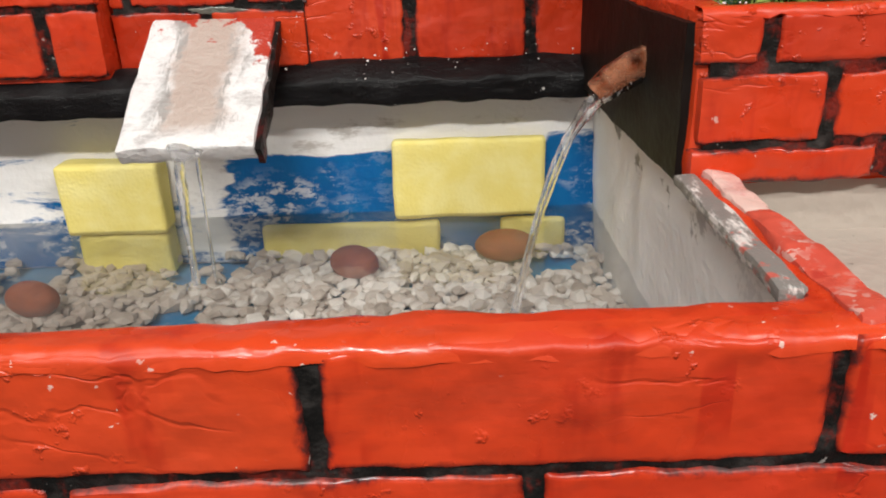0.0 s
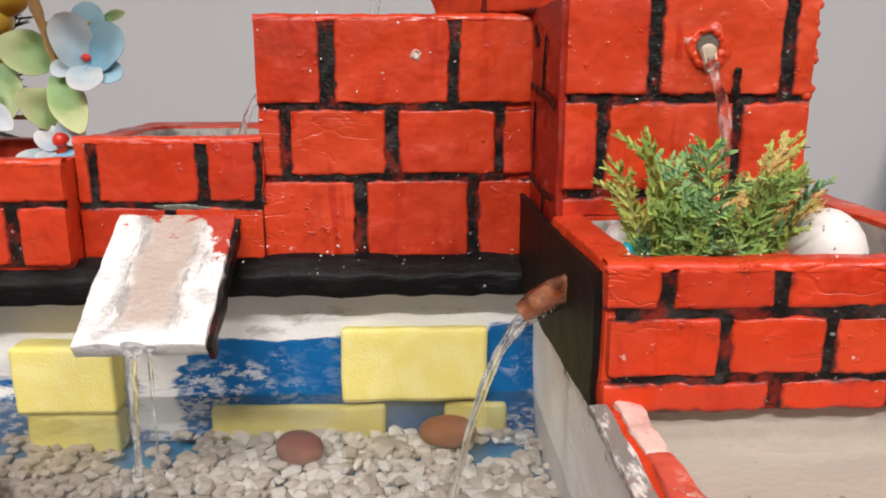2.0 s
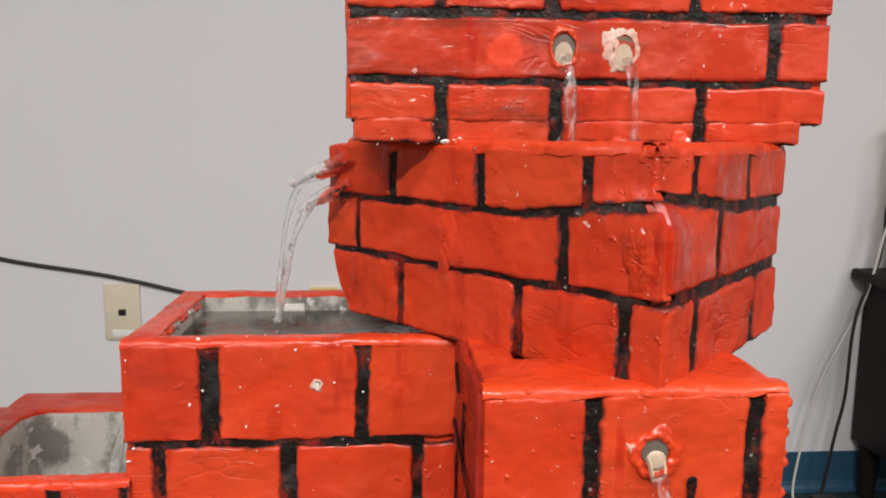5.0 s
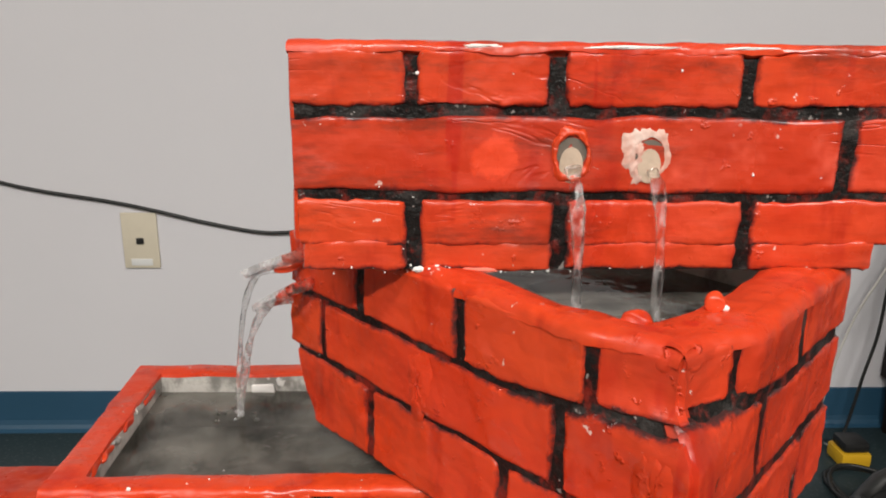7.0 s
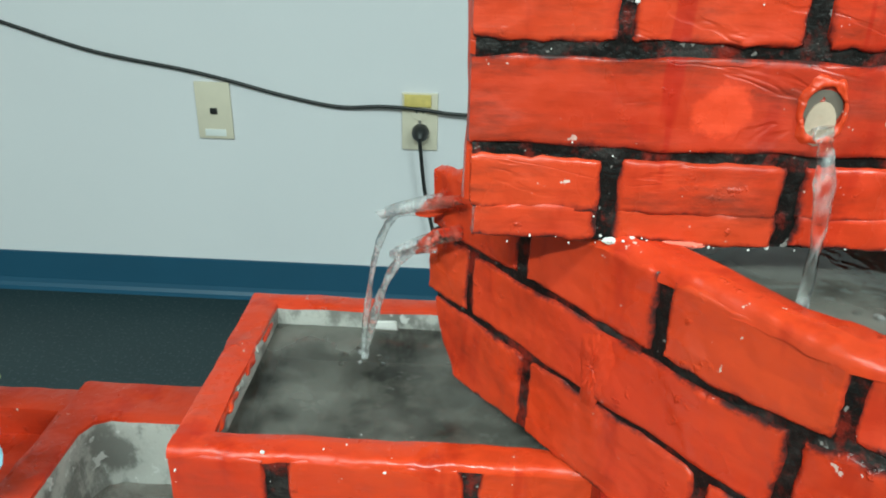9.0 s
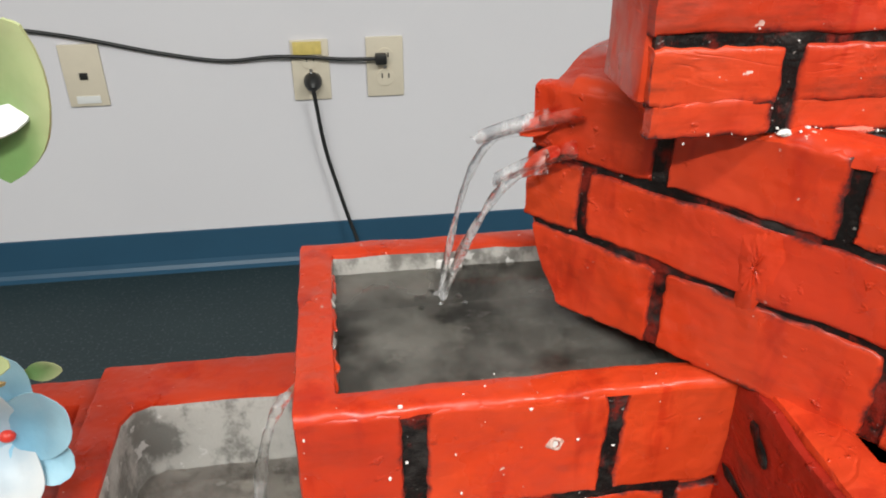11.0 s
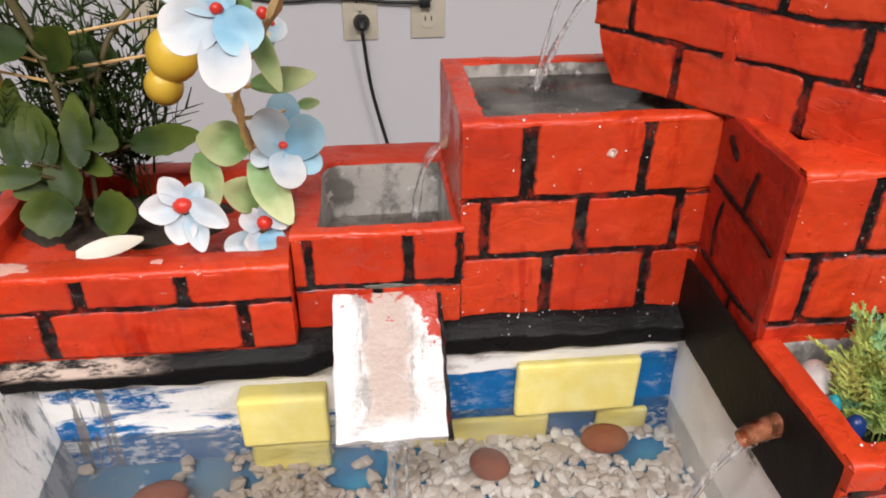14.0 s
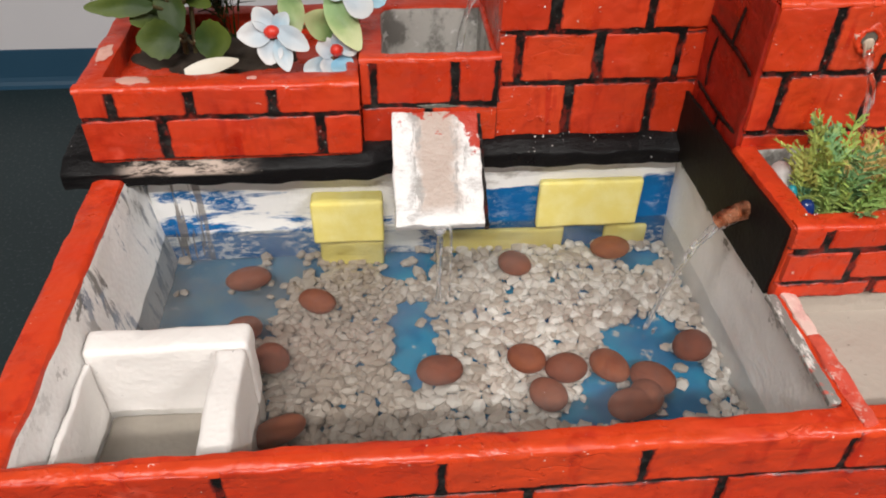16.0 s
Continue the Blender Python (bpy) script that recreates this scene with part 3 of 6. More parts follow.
def basin(outer, inner, z0, z1, zi, bevel=0.002, lump=0.0007, taper=None, grain=0.007, seed=0.0):
    """An open vessel over a footprint: outer and inner corner lists, foot, rim and inner floor heights. taper: the inner floor's corners.
    Materials: 0 outside and rim, 1 inside, 2 inner floor."""
    bm = bmesh.new()
    n = len(outer)
    rings = [[bm.verts.new((x, y, z)) for x, y in pts] for pts, z in ((outer, z0), (outer, z1), (inner, z1), (taper or inner, zi))]
    bm.faces.new(rings[0][::-1])
    floor = bm.faces.new(rings[3])
    floor.material_index = 2
    for k in range(n):
        j = (k + 1) % n
        for a, b, m in ((0, 1, 0), (1, 2, 0), (2, 3, 1)):
            bm.faces.new((rings[a][k], rings[a][j], rings[b][j], rings[b][k])).material_index = m
    bm.edges.ensure_lookup_table()
    sharp = [e for e in bm.edges if any(v in rings[1] for v in e.verts) or all(v in rings[2] for v in e.verts)]
    bmesh.ops.bevel(bm, geom=sharp, offset=bevel, segments=2, profile=0.6, affect="EDGES")
    refine(bm, grain)
    uneven(bm, lump, 60, lump * 0.7, 190, seed)
    bmesh.ops.recalc_face_normals(bm, faces=bm.faces)
    return bm


def rect(x0, x1, y0, y1):
    return [(x0, y0), (x1, y0), (x1, y1), (x0, y1)]


def face_matrix(a, b):
    """Local x runs from a to b along a wall's foot, local y into the wall, z up."""
    d = Vector((b[0] - a[0], b[1] - a[1], 0)).normalized()
    m = Matrix((d, Vector((-d.y, d.x, 0)), Vector((0, 0, 1)))).transposed().to_4x4()
    m.translation = Vector((a[0], a[1], 0))
    return m


def lines(length, most):
    """Places along a brick's side, crowded at its ends."""
    k = min(1.0, length / 0.0085)
    ends = [d * k for d in (0.0, 0.0005, 0.0011, 0.0019, 0.0030)]
    inner = length - 2 * ends[-1]
    n = max(2, min(most, int(inner / 0.0022)))
    return ends + [ends[-1] + inner * i / n for i in range(1, n)] + [length - d for d in reversed(ends)]


def brick(m, u0, u1, z0, z1, proud, parent, mat=None, seed=0.0, ends=(False, False), top=True):
    """One foam brick: a slab with worn, ragged edges on the face m. ends: which of its ends is a block's corner, with no joint; top: whether a joint runs above it."""
    w, h = u1 - u0, z1 - z0
    bm = bmesh.new()
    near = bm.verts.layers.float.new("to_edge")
    grid = []
    soft = min(0.0012, h * 0.2, w * 0.2)
    us, vs = lines(w, 22), lines(h, 10)
    for dv in vs:
        row = []
        for du in us:
            u, v = u0 + du, z0 + dv
            sides = [dv, h - dv if top else dv] + ([] if ends[0] else [du]) + ([] if ends[1] else [w - du])
            gap = min(sides)
            e = min(dv, h - dv, du * 5 if ends[0] else du, (w - du) * 5 if ends[1] else w - du)
            rise = min(1.0, e / soft)
            rise = math.sqrt(max(0.0, 1 - (1 - rise) ** 2))
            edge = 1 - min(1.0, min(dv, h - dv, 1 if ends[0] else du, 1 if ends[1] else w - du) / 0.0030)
            p = Vector((u * 90 + seed, v * 90, seed * 1.7))
            wav = noise.noise_vector(p * 0.7) * 0.0009 + noise.noise_vector(p * 3.1) * 0.0008 + noise.noise_vector(p * 8.3) * 0.0005
            lump = noise.noise(p * 0.6) * 0.0007 + noise.noise(p * 2.3) * 0.0005 + noise.noise(p * 6.0) * 0.0002
            lump = max(lump, -0.0003)
            ax, az = abs(du / w - 0.5) * 2, abs(dv / h - 0.5) * 2
            pull = ax**6 * az**6 * soft * 0.5
            u += wav.x * edge - (0 if ends[du > w / 2] else math.copysign(pull, du - w / 2))
            v += wav.y * edge - math.copysign(pull, dv - h / 2)
            vert = bm.verts.new(m @ Vector((u, -(proud + lump) * rise + 0.0006 * (1 - rise), v)))
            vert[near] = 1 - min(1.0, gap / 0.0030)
            row.append(vert)
        grid.append(row)
    for a, b in zip(grid, grid[1:]):
        for i in range(len(us) - 1):
            bm.faces.new((a[i], a[i + 1], b[i + 1], b[i]))
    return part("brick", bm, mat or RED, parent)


def bead(m, u0, u1, z, proud, parent, back=0.004, r=0.0023, mat=None, seed=0.0):
    """The rounded, lumpy red edge that runs unbroken over a face's top course on to the rim."""
    bm = bmesh.new()
    n = max(4, int((u1 - u0) / 0.0024))
    proud += 0.0001
    rows = []
    prof = [(-proud * 0.45, z - r - 0.0007), (-proud, z - r)] + [(-proud + r - r * math.cos(a * math.pi / 10), z - r + r * math.sin(a * math.pi / 10)) for a in range(1, 6)] + [(-proud + r + back, z), (-proud + r + back, z - 0.0015)]
    for i in range(n + 1):
        u = u0 + (u1 - u0) * i / n
        wave = noise.noise(Vector((u * 70, seed, 0))) * 0.0009 + noise.noise(Vector((u * 260, seed, 4))) * 0.0006
        row = []
        for k, (y, zz) in enumerate(prof):
            p = Vector((u * 150, y * 150 + seed, zz * 150))
            d = noise.noise_vector(p) * 0.0005 + noise.noise_vector(p * 2.7) * 0.00025
            row.append(bm.verts.new(m @ (Vector((u, y, zz + (wave * 1.3 if k < 2 else 0.0002))) + d)))
        rows.append(row)
    for a, b in zip(rows, rows[1:]):
        for k in range(len(prof) - 1):
            bm.faces.new((a[k], b[k], b[k + 1], a[k + 1]))
    bmesh.ops.recalc_face_normals(bm, faces=bm.faces)
    return part("rim_edge", bm, mat or RED_RIM, parent, "rounded red edge of the rim")


def courses(m, rows, parent, proud=0.0021, joint=0.0034, seed=0.0, mat=None, grow=0.0008):
    """Rows of (z0, z1, [joints]): a course of bricks each. A joint is a place along the face, or a place and a width; the first and last are the ends."""
    for r, (z0, z1, cuts) in enumerate(rows):
        cuts = [(c[0], c[1] * 0.72) if isinstance(c, tuple) else (c, joint * 0.72) for c in cuts]
        for k, ((a, wa), (b, wb)) in enumerate(zip(cuts, cuts[1:])):
            first, last = k == 0, k == len(cuts) - 2
            gap0, gap1 = (0 if first else wa / 2), (0 if last else wb / 2)
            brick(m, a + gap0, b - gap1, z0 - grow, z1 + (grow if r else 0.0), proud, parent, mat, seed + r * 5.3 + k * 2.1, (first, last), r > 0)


def joint_panel(m, u0, u1, z0, z1, parent, out=0.0014):
    """The black-painted ground that shows between the bricks of a face."""
    bm = boxed(u0, u1, -out, 0.003, z0, z1)
    refine(bm, 0.006)
    uneven(bm, 0.0003, 140)
    bmesh.ops.transform(bm, matrix=m, verts=bm.verts)
    return part("joint_paint", bm, JOINT, parent, "black brushed joints between the bricks")


def tube(points, radius, sides=10, cap=True, swell=0.0, seed=0.0):
    """A round tube along points; radius: a number or one for each point."""
    bm = bmesh.new()
    pts = [Vector(p) for p in points]
    rad = radius if isinstance(radius, (list, tuple)) else [radius] * len(pts)
    rings, side = [], None
    for k, p in enumerate(pts):
        d = (pts[min(k + 1, len(pts) - 1)] - pts[max(k - 1, 0)]).normalized()
        side = d.orthogonal() if side is None else (side - d * side.dot(d))
        side.normalize()
        other = d.cross(side)
        ring = []
        for s in range(sides):
            a = 2 * math.pi * s / sides
            r = rad[k] * (1 + swell * noise.noise(Vector((s * 0.9, k * 0.7, seed))))
            ring.append(bm.verts.new(p + (side * math.cos(a) + other * math.sin(a)) * r))
        rings.append(ring)
    for a, b in zip(rings, rings[1:]):
        for s in range(sides):
            bm.faces.new((a[s], a[(s + 1) % sides], b[(s + 1) % sides], b[s]))
    if cap:
        bm.faces.new(rings[0][::-1])
        bm.faces.new(rings[-1])
    bmesh.ops.recalc_face_normals(bm, faces=bm.faces)
    return bm


def bow(points, steps=8):
    """A smooth curve through points (Catmull-Rom)."""
    p = [Vector(q) for q in points]
    p = [p[0] * 2 - p[1], *p, p[-1] * 2 - p[-2]]
    out = []
    for k in range(1, len(p) - 2):
        for s in range(steps):
            t = s / steps
            out.append(0.5 * (2 * p[k] + (p[k + 1] - p[k - 1]) * t + (2 * p[k - 1] - 5 * p[k] + 4 * p[k + 1] - p[k + 2]) * t**2 + (3 * p[k] - p[k - 1] - 3 * p[k + 1] + p[k + 2]) * t**3))
    return out + [p[-2]]


def ball(centre, radii, rough=0.0, scale=80, sub=3, turn=0.0, tip=0.0):
    bm = bmesh.new()
    bmesh.ops.create_icosphere(bm, subdivisions=sub, radius=1.0)
    m = Matrix.Translation(centre) @ pose(0, 0, 0, tip, 0, turn) @ Matrix.Diagonal((*radii, 1))
    bmesh.ops.transform(bm, matrix=m, verts=bm.verts)
    if rough:
        uneven(bm, rough, scale)
    return bm


def stream(points, r0, r1, parent, seed, flare=0.0):
    """A rope of falling water along a curve, twisted and beaded."""
    pts = bow(points, 10)
    n = len(pts)
    rad = [(r0 + (r1 - r0) * k / (n - 1)) * (1 + 0.20 * math.sin(k * 0.38 + seed * 1.7) + 0.08 * math.sin(k * 1.1 + seed)) + flare * math.exp(-k / 4) for k in range(n)]
    return part("water_stream", tube(pts, rad, 12, True, 0.22, seed), STREAM, parent, "clear thin stream of falling water")


def leaf_mesh(base, tip, width, normal, fold=0.15, curl=0.2, mat_wave=0.0, n=8, teeth=0.0, blunt=False):
    """A leaf or petal blade from base to tip: pointed oval, folded along its rib and curling, with a thin body."""
    bm = bmesh.new()
    along = bm.verts.layers.float.new("along")
    b, t = Vector(base), Vector(tip)
    d = t - b
    ln = d.length
    d.normalize()
    nr = (Vector(normal) - d * Vector(normal).dot(d)).normalized()
    s = d.cross(nr)
    rows = []
    for i in range(n + 1):
        a = i / n
        w = width * 0.5 * (math.sin(math.pi * min(1, a * 0.93 + 0.05)) ** 0.7) * (1 - 0.15 * a) + 0.0002
        if blunt:
            w = width * 0.5 * math.sqrt(max(0.0, 1 - abs((a - 0.56) / (0.60 if a < 0.56 else 0.45)) ** 2.4)) + 0.0002
        row = []
        for j in range(-3, 4):
            c = j / 3
            ww = w * (1 + (teeth * (1 if i % 2 else -1) if abs(j) == 3 else 0))
            p = b + d * (ln * a) + s * (ww * c) + nr * (fold * abs(c) * w + curl * ln * (a * a - a * 0.3) + mat_wave * math.sin(a * 9 + c * 3) * w)
            row.append(bm.verts.new(p))
            row[-1][along] = min(1.0, a * 0.85 + 0.25 * abs(c) ** 3)
        rows.append(row)
    for r0, r1 in zip(rows, rows[1:]):
        for k in range(6):
            bm.faces.new((r0[k], r0[k + 1], r1[k + 1], r1[k]))
    bmesh.ops.recalc_face_normals(bm, faces=bm.faces)
    geom = bmesh.ops.solidify(bm, geom=bm.faces[:], thickness=0.0003)
    return bm


# ---- room ----
X0, X1, Y0, Y1, ZC = -2.6, 2.6, -3.6, 1.62, 2.55
ROOM = [
    ("floor", (X0 - 0.1, X1 + 0.1, Y0 - 0.1, Y1 + 0.1, -0.1, 0.0), FLOOR, "dark blue-grey flecked vinyl floor", "floor"),
    ("ceiling", (X0 - 0.1, X1 + 0.1, Y0 - 0.1, Y1 + 0.1, ZC, ZC + 0.1), CEILING, "plain off-white painted ceiling, out of view", "ceiling"),
    ("wall_north", (X0, X1, Y1, Y1 + 0.1, 0.0, ZC), WALL, "smooth white painted wall with power outlets", "wall"),
    ("wall_south", (X0, X1, Y0 - 0.1, Y0, 0.0, ZC), UNSEEN_WALL, "plain beige wall out of view, toned down to cut bounce light", "wall"),
    ("wall_east", (X1, X1 + 0.1, Y0, Y1, 0.0, ZC), UNSEEN_WALL, "plain beige wall out of view, toned down to cut bounce light", "wall"),
    ("wall_west", (X0 - 0.1, X0, Y0, Y1, 0.0, ZC), UNSEEN_WALL, "plain beige wall out of view, toned down to cut bounce light", "wall"),
]
for name, size, mat, label, cat in ROOM:
    thing(name, boxed(*size), mat, label, cat, kind="structure", smooth=False)


def baseboard():
    """A blue vinyl cove base: an upright strip with a curved toe."""
    bm = bmesh.new()
    prof = [(0.0, 0.088), (-0.003, 0.088), (-0.0035, 0.085), (-0.0035, 0.022), (-0.006, 0.012), (-0.011, 0.005), (-0.020, 0.0015), (-0.020, 0.0)]
    ends = [[bm.verts.new((x, Y1 - 0.0005 + y, z)) for y, z in prof] for x in (X0, X1)]
    for k in range(len(prof) - 1):
        bm.faces.new((ends[0][k], ends[0][k + 1], ends[1][k + 1], ends[1][k]))
    bm.faces.new(ends[0]), bm.faces.new(ends[1][::-1])
    bmesh.ops.recalc_face_normals(bm, faces=bm.faces)
    thing("baseboard", bm, BASE_BLUE, "dark blue vinyl base strip along the wall", "baseboard", kind="structure", smooth=False)


baseboard()

# Housings added for the unseen lamps.
for (lx, ly) in LAMPS:
    lamp = empty("ceiling_light", (lx, ly, 2.515), "white enamelled fluorescent ceiling light, added out of view", "ceiling light", "ceiling lights")
    part("housing", boxed(lx - 0.62, lx + 0.62, ly - 0.10, ly + 0.10, 2.515, 2.55, bevel=0.006), LAMP_BODY, lamp)


def wall_plate(cx, cz, kind):
    ob = empty("outlet_plate", (cx, Y1, cz - 0.057), {"jack": "ivory wall plate with one jack and a paper strip", "plugged": "ivory duplex outlet with a black plug in it", "cord": "ivory duplex outlet with a thin black cord plugged in"}[kind], "wall outlet", "outlets on the wall")
    bm = boxed(cx - 0.035, cx + 0.035, Y1 - 0.006, Y1, cz - 0.057, cz + 0.057, bevel=0.0025)
    part("cover_plate", bm, IVORY, ob)
    if kind == "jack":
        part("jack", boxed(cx - 0.007, cx + 0.007, Y1 - 0.009, Y1 - 0.005, cz - 0.006, cz + 0.006, bevel=0.001), RUBBER, ob, "small dark jack")
        part("paper_strip", boxed(cx - 0.021, cx + 0.021, Y1 - 0.0075, Y1 - 0.005, cz - 0.051, cz - 0.037, bevel=0.0006), LAMP_BODY, ob, "white paper strip")
        return
    for dz in (0.0195, -0.0195):
        bm = tube([(cx, Y1 - 0.004, cz + dz), (cx, Y1 - 0.0085, cz + dz)], 0.0165, 20)
        sock = part("socket", bm, IVORY, ob)
        for dx in (-0.0063, 0.0063):
            part("slot", boxed(cx + dx - 0.0012, cx + dx + 0.0012, Y1 - 0.0092, Y1 - 0.0083, cz + dz - 0.001, cz + dz + 0.008), RUBBER, sock, "dark slot")
    part("screw", tube([(cx, Y1 - 0.005, cz), (cx, Y1 - 0.0085, cz)], 0.003, 10), STEEL, ob)
    if kind == "plugged":
        part("tape", boxed(cx - 0.030, cx + 0.022, Y1 - 0.0105, Y1 - 0.0095, cz + 0.031, cz + 0.055, bevel=0.0004), IVORY_TAPE, ob, "yellowed adhesive tape")


wall_plate(-0.466, 0.418, "jack")
wall_plate(-0.060, 0.411, "plugged")
wall_plate(0.079, 0.412, "cord")

plug = empty("power_plug", (-0.058, Y1 - 0.009, 0.37), "round black plug with its cord, pushed into an outlet", "plug")
part("body", tube([(-0.058, Y1 - 0.009, 0.392), (-0.058, Y1 - 0.022, 0.392), (-0.058, Y1 - 0.034, 0.390), (-0.058, Y1 - 0.040, 0.385)], [0.017, 0.0165, 0.013, 0.006], 16), RUBBER, plug)
part("cord", tube(bow([(-0.058, Y1 - 0.036, 0.388), (-0.056, Y1 - 0.036, 0.365), (-0.046, Y1 - 0.03, 0.27), (-0.028, Y1 - 0.03, 0.185), (0.0, Y1 - 0.04, 0.08), (0.03, Y1 - 0.07, 0.012), (0.12, Y1 - 0.12, 0.0045), (0.30, Y1 - 0.16, 0.0045)]), 0.0038, 8), RUBBER, plug)

wire = empty("wall_cord", (0.071, Y1 - 0.012, 0.41), "thin black cord looping along the wall to an outlet", "cord")
part("cord", tube(bow([(-1.30, Y1 - 0.006, 0.73), (-1.05, Y1 - 0.006, 0.635), (-0.86, Y1 - 0.006, 0.577), (-0.69, Y1 - 0.006, 0.527), (-0.52, Y1 - 0.006, 0.498), (-0.43, Y1 - 0.008, 0.480), (-0.33, Y1 - 0.006, 0.455), (-0.22, Y1 - 0.007, 0.436), (-0.13, Y1 - 0.012, 0.441), (-0.06, Y1 - 0.016, 0.439), (0.0, Y1 - 0.014, 0.432), (0.071, Y1 - 0.02, 0.4315)]), 0.0036, 8), RUBBER, wire)
part("small_plug", boxed(0.060, 0.082, Y1 - 0.030, Y1 - 0.009, 0.422, 0.441, bevel=0.004), RUBBER, wire, "small black plug")


# ---- dark cabinet and its clutter by the wall ----
def cabinet():
    ob = empty("side_cabinet", (1.27, 1.44, 0.0), "black-brown wooden cabinet against the wall", "cabinet")
    part("body", boxed(1.085, 1.48, 1.28, 1.612, 0.12, 0.478, bevel=0.004), DARK_WOOD, ob)
    part("top", boxed(1.052, 1.515, 1.25, 1.615, 0.478, 0.503, bevel=0.008, seg=3), DARK_WOOD, ob)
    for x in (1.11, 1.45):
        for y in (1.31, 1.58):
            part("leg", tube([(x, y, 0.0), (x, y, 0.06), (x, y, 0.12)], [0.017, 0.020, 0.024], 10), DARK_WOOD, ob)
    part("door", boxed(1.11, 1.455, 1.272, 1.282, 0.15, 0.455, bevel=0.003), DARK_WOOD, ob)


cabinet()

frame_ob = empty("picture_frame", (1.20, 1.56, 0.503), "yellow-framed dark picture standing on the cabinet", "picture frame")
for x0, x1, z0, z1 in ((1.105, 1.128, 0.503, 0.82), (1.322, 1.345, 0.503, 0.82), (1.128, 1.322, 0.503, 0.526), (1.128, 1.322, 0.797, 0.82)):
    part("frame_side", boxed(x0, x1, 1.55, 1.572, z0, z1, bevel=0.004), YELLOW, frame_ob, "yellow moulding")
part("picture", boxed(1.126, 1.324, 1.558, 1.570, 0.524, 0.799), PICTURE, frame_ob, "dark printed picture")

cords = empty("hanging_cords", (1.04, 1.57, 0.0), "black and pale cords hanging down beside the cabinet", "cord")
part("black_cord", tube(bow([(1.16, 1.552, 0.76), (1.11, 1.545, 0.725), (1.078, 1.55, 0.646), (1.076, 1.55, 0.58), (1.062, 1.545, 0.510), (1.044, 1.56, 0.434), (1.033, 1.56, 0.36), (1.030, 1.56, 0.239), (1.015, 1.56, 0.147), (0.995, 1.56, 0.012), (0.96, 1.53, 0.005)]), 0.0034, 8), RUBBER, cords, "black cord")
part("pale_cord", tube(bow([(1.12, 1.548, 0.66), (1.074, 1.54, 0.60), (1.058, 1.542, 0.515), (1.050, 1.56, 0.434), (1.022, 1.57, 0.361), (0.984, 1.58, 0.255), (0.955, 1.58, 0.12), (0.935, 1.56, 0.006), (0.96, 1.50, 0.005)]), 0.0026, 8), WHITE_CORD, cords, "pale cord")
part("loop_cord", tube(bow([(1.14, 1.552, 0.82), (1.112, 1.54, 0.829), (1.089, 1.54, 0.794), (1.083, 1.54, 0.725), (1.093, 1.54, 0.653), (1.098, 1.54, 0.515), (1.09, 1.53, 0.508), (1.15, 1.50, 0.507)]), 0.003, 8), RUBBER, cords, "black cord")

charger = empty("charger_block", (0.955, 1.47, 0.0), "yellow and black charger block on the floor", "charger")
part("case", boxed(0.925, 0.985, 1.44, 1.50, 0.0, 0.030, bevel=0.006), YELLOW, charger, "yellow lower shell")
part("cap", boxed(0.929, 0.981, 1.444, 1.496, 0.0305, 0.052, bevel=0.008), RUBBER, charger, "black upper shell")
coil = empty("cord_coil", (0.90, 1.36, 0.0), "loose black cord coiled on the floor", "cord")
part("coil", tube([(0.93 + (0.07 + 0.012 * math.sin(k * 0.31)) * math.cos(k * 0.26), 1.36 + 0.075 * math.sin(k * 0.26), 0.005 + 0.0012 * k / 10) for k in range(72)], 0.0042, 8), RUBBER, coil)
ring = empty("black_stand", (0.90, 1.12, 0.0), "black round stand with a curved arm on the floor", "stand")
part("rim", tube([(0.90 + 0.12 * math.cos(a / 30 * 2 * math.pi), 1.12 + 0.12 * math.sin(a / 30 * 2 * math.pi), 0.10 + 0.015 * math.sin(a)) for a in range(31)], 0.016, 10), RUBBER, ring)
part("plate", tube([(0.90, 1.12, 0.0), (0.90, 1.12, 0.09), (0.90, 1.12, 0.10)], [0.10, 0.11, 0.105], 28), RUBBER, ring)
part("arm", tube(bow([(0.99, 1.12, 0.11), (1.03, 1.13, 0.18), (1.04, 1.16, 0.23), (1.02, 1.22, 0.25)]), 0.014, 10), RUBBER, ring)
part("steel_tin", boxed(0.86, 0.95, 1.07, 1.14, 0.100, 0.135, bevel=0.006), STEEL, ring, "shiny steel tin lid")

# ---- low table under the fountain ----
table = empty("low_table", (-0.03, 0.265, 0.0), "dark wooden low table that carries the fountain", "table")
part("tabletop", boxed(-0.232, 0.20, 0.124, 0.44, 0.472, 0.498, bevel=0.003), DARK_WOOD, table)
for x in (-0.20, 0.17):
    for y in (0.15, 0.41):
        part("leg", boxed(x - 0.018, x + 0.018, y - 0.018, y + 0.018, 0.0, 0.472, bevel=0.003), DARK_WOOD, table)

# ---- fountain ----
fountain = empty("tabletop_fountain", (-0.03, 0.265, 0.498), "handmade foam brick fountain, painted glossy red with black joints", "fountain")
RIM = 0.6065
# the pond
PX0, PX1, PY0, PY1 = -0.2262, 0.0868, 0.1265, 0.328
pond = part("pond_basin", basin([(-0.2425, 0.115), (0.0955, 0.115), (0.0955, 0.345), (-0.2425, 0.345)], [(PX0, 0.1215), (PX1, PY0), (PX1, PY1), (PX0, PY1)], 0.498, RIM, 0.530, 0.003, 0.0009, rect(PX0 + 0.010, PX1 + 0.0045, PY0 + 0.004, PY1 - 0.004)), [RED_RIM, POND_FOAM, BLUE_FLOOR], fountain, "red-rimmed pond with white foam walls")
bm = boxed(PX0 + 0.004, PX1 + 0.0042, 0.3225, 0.3265, 0.531, 0.603)
refine(bm, 0.006)
uneven(bm, 0.0005, 120)
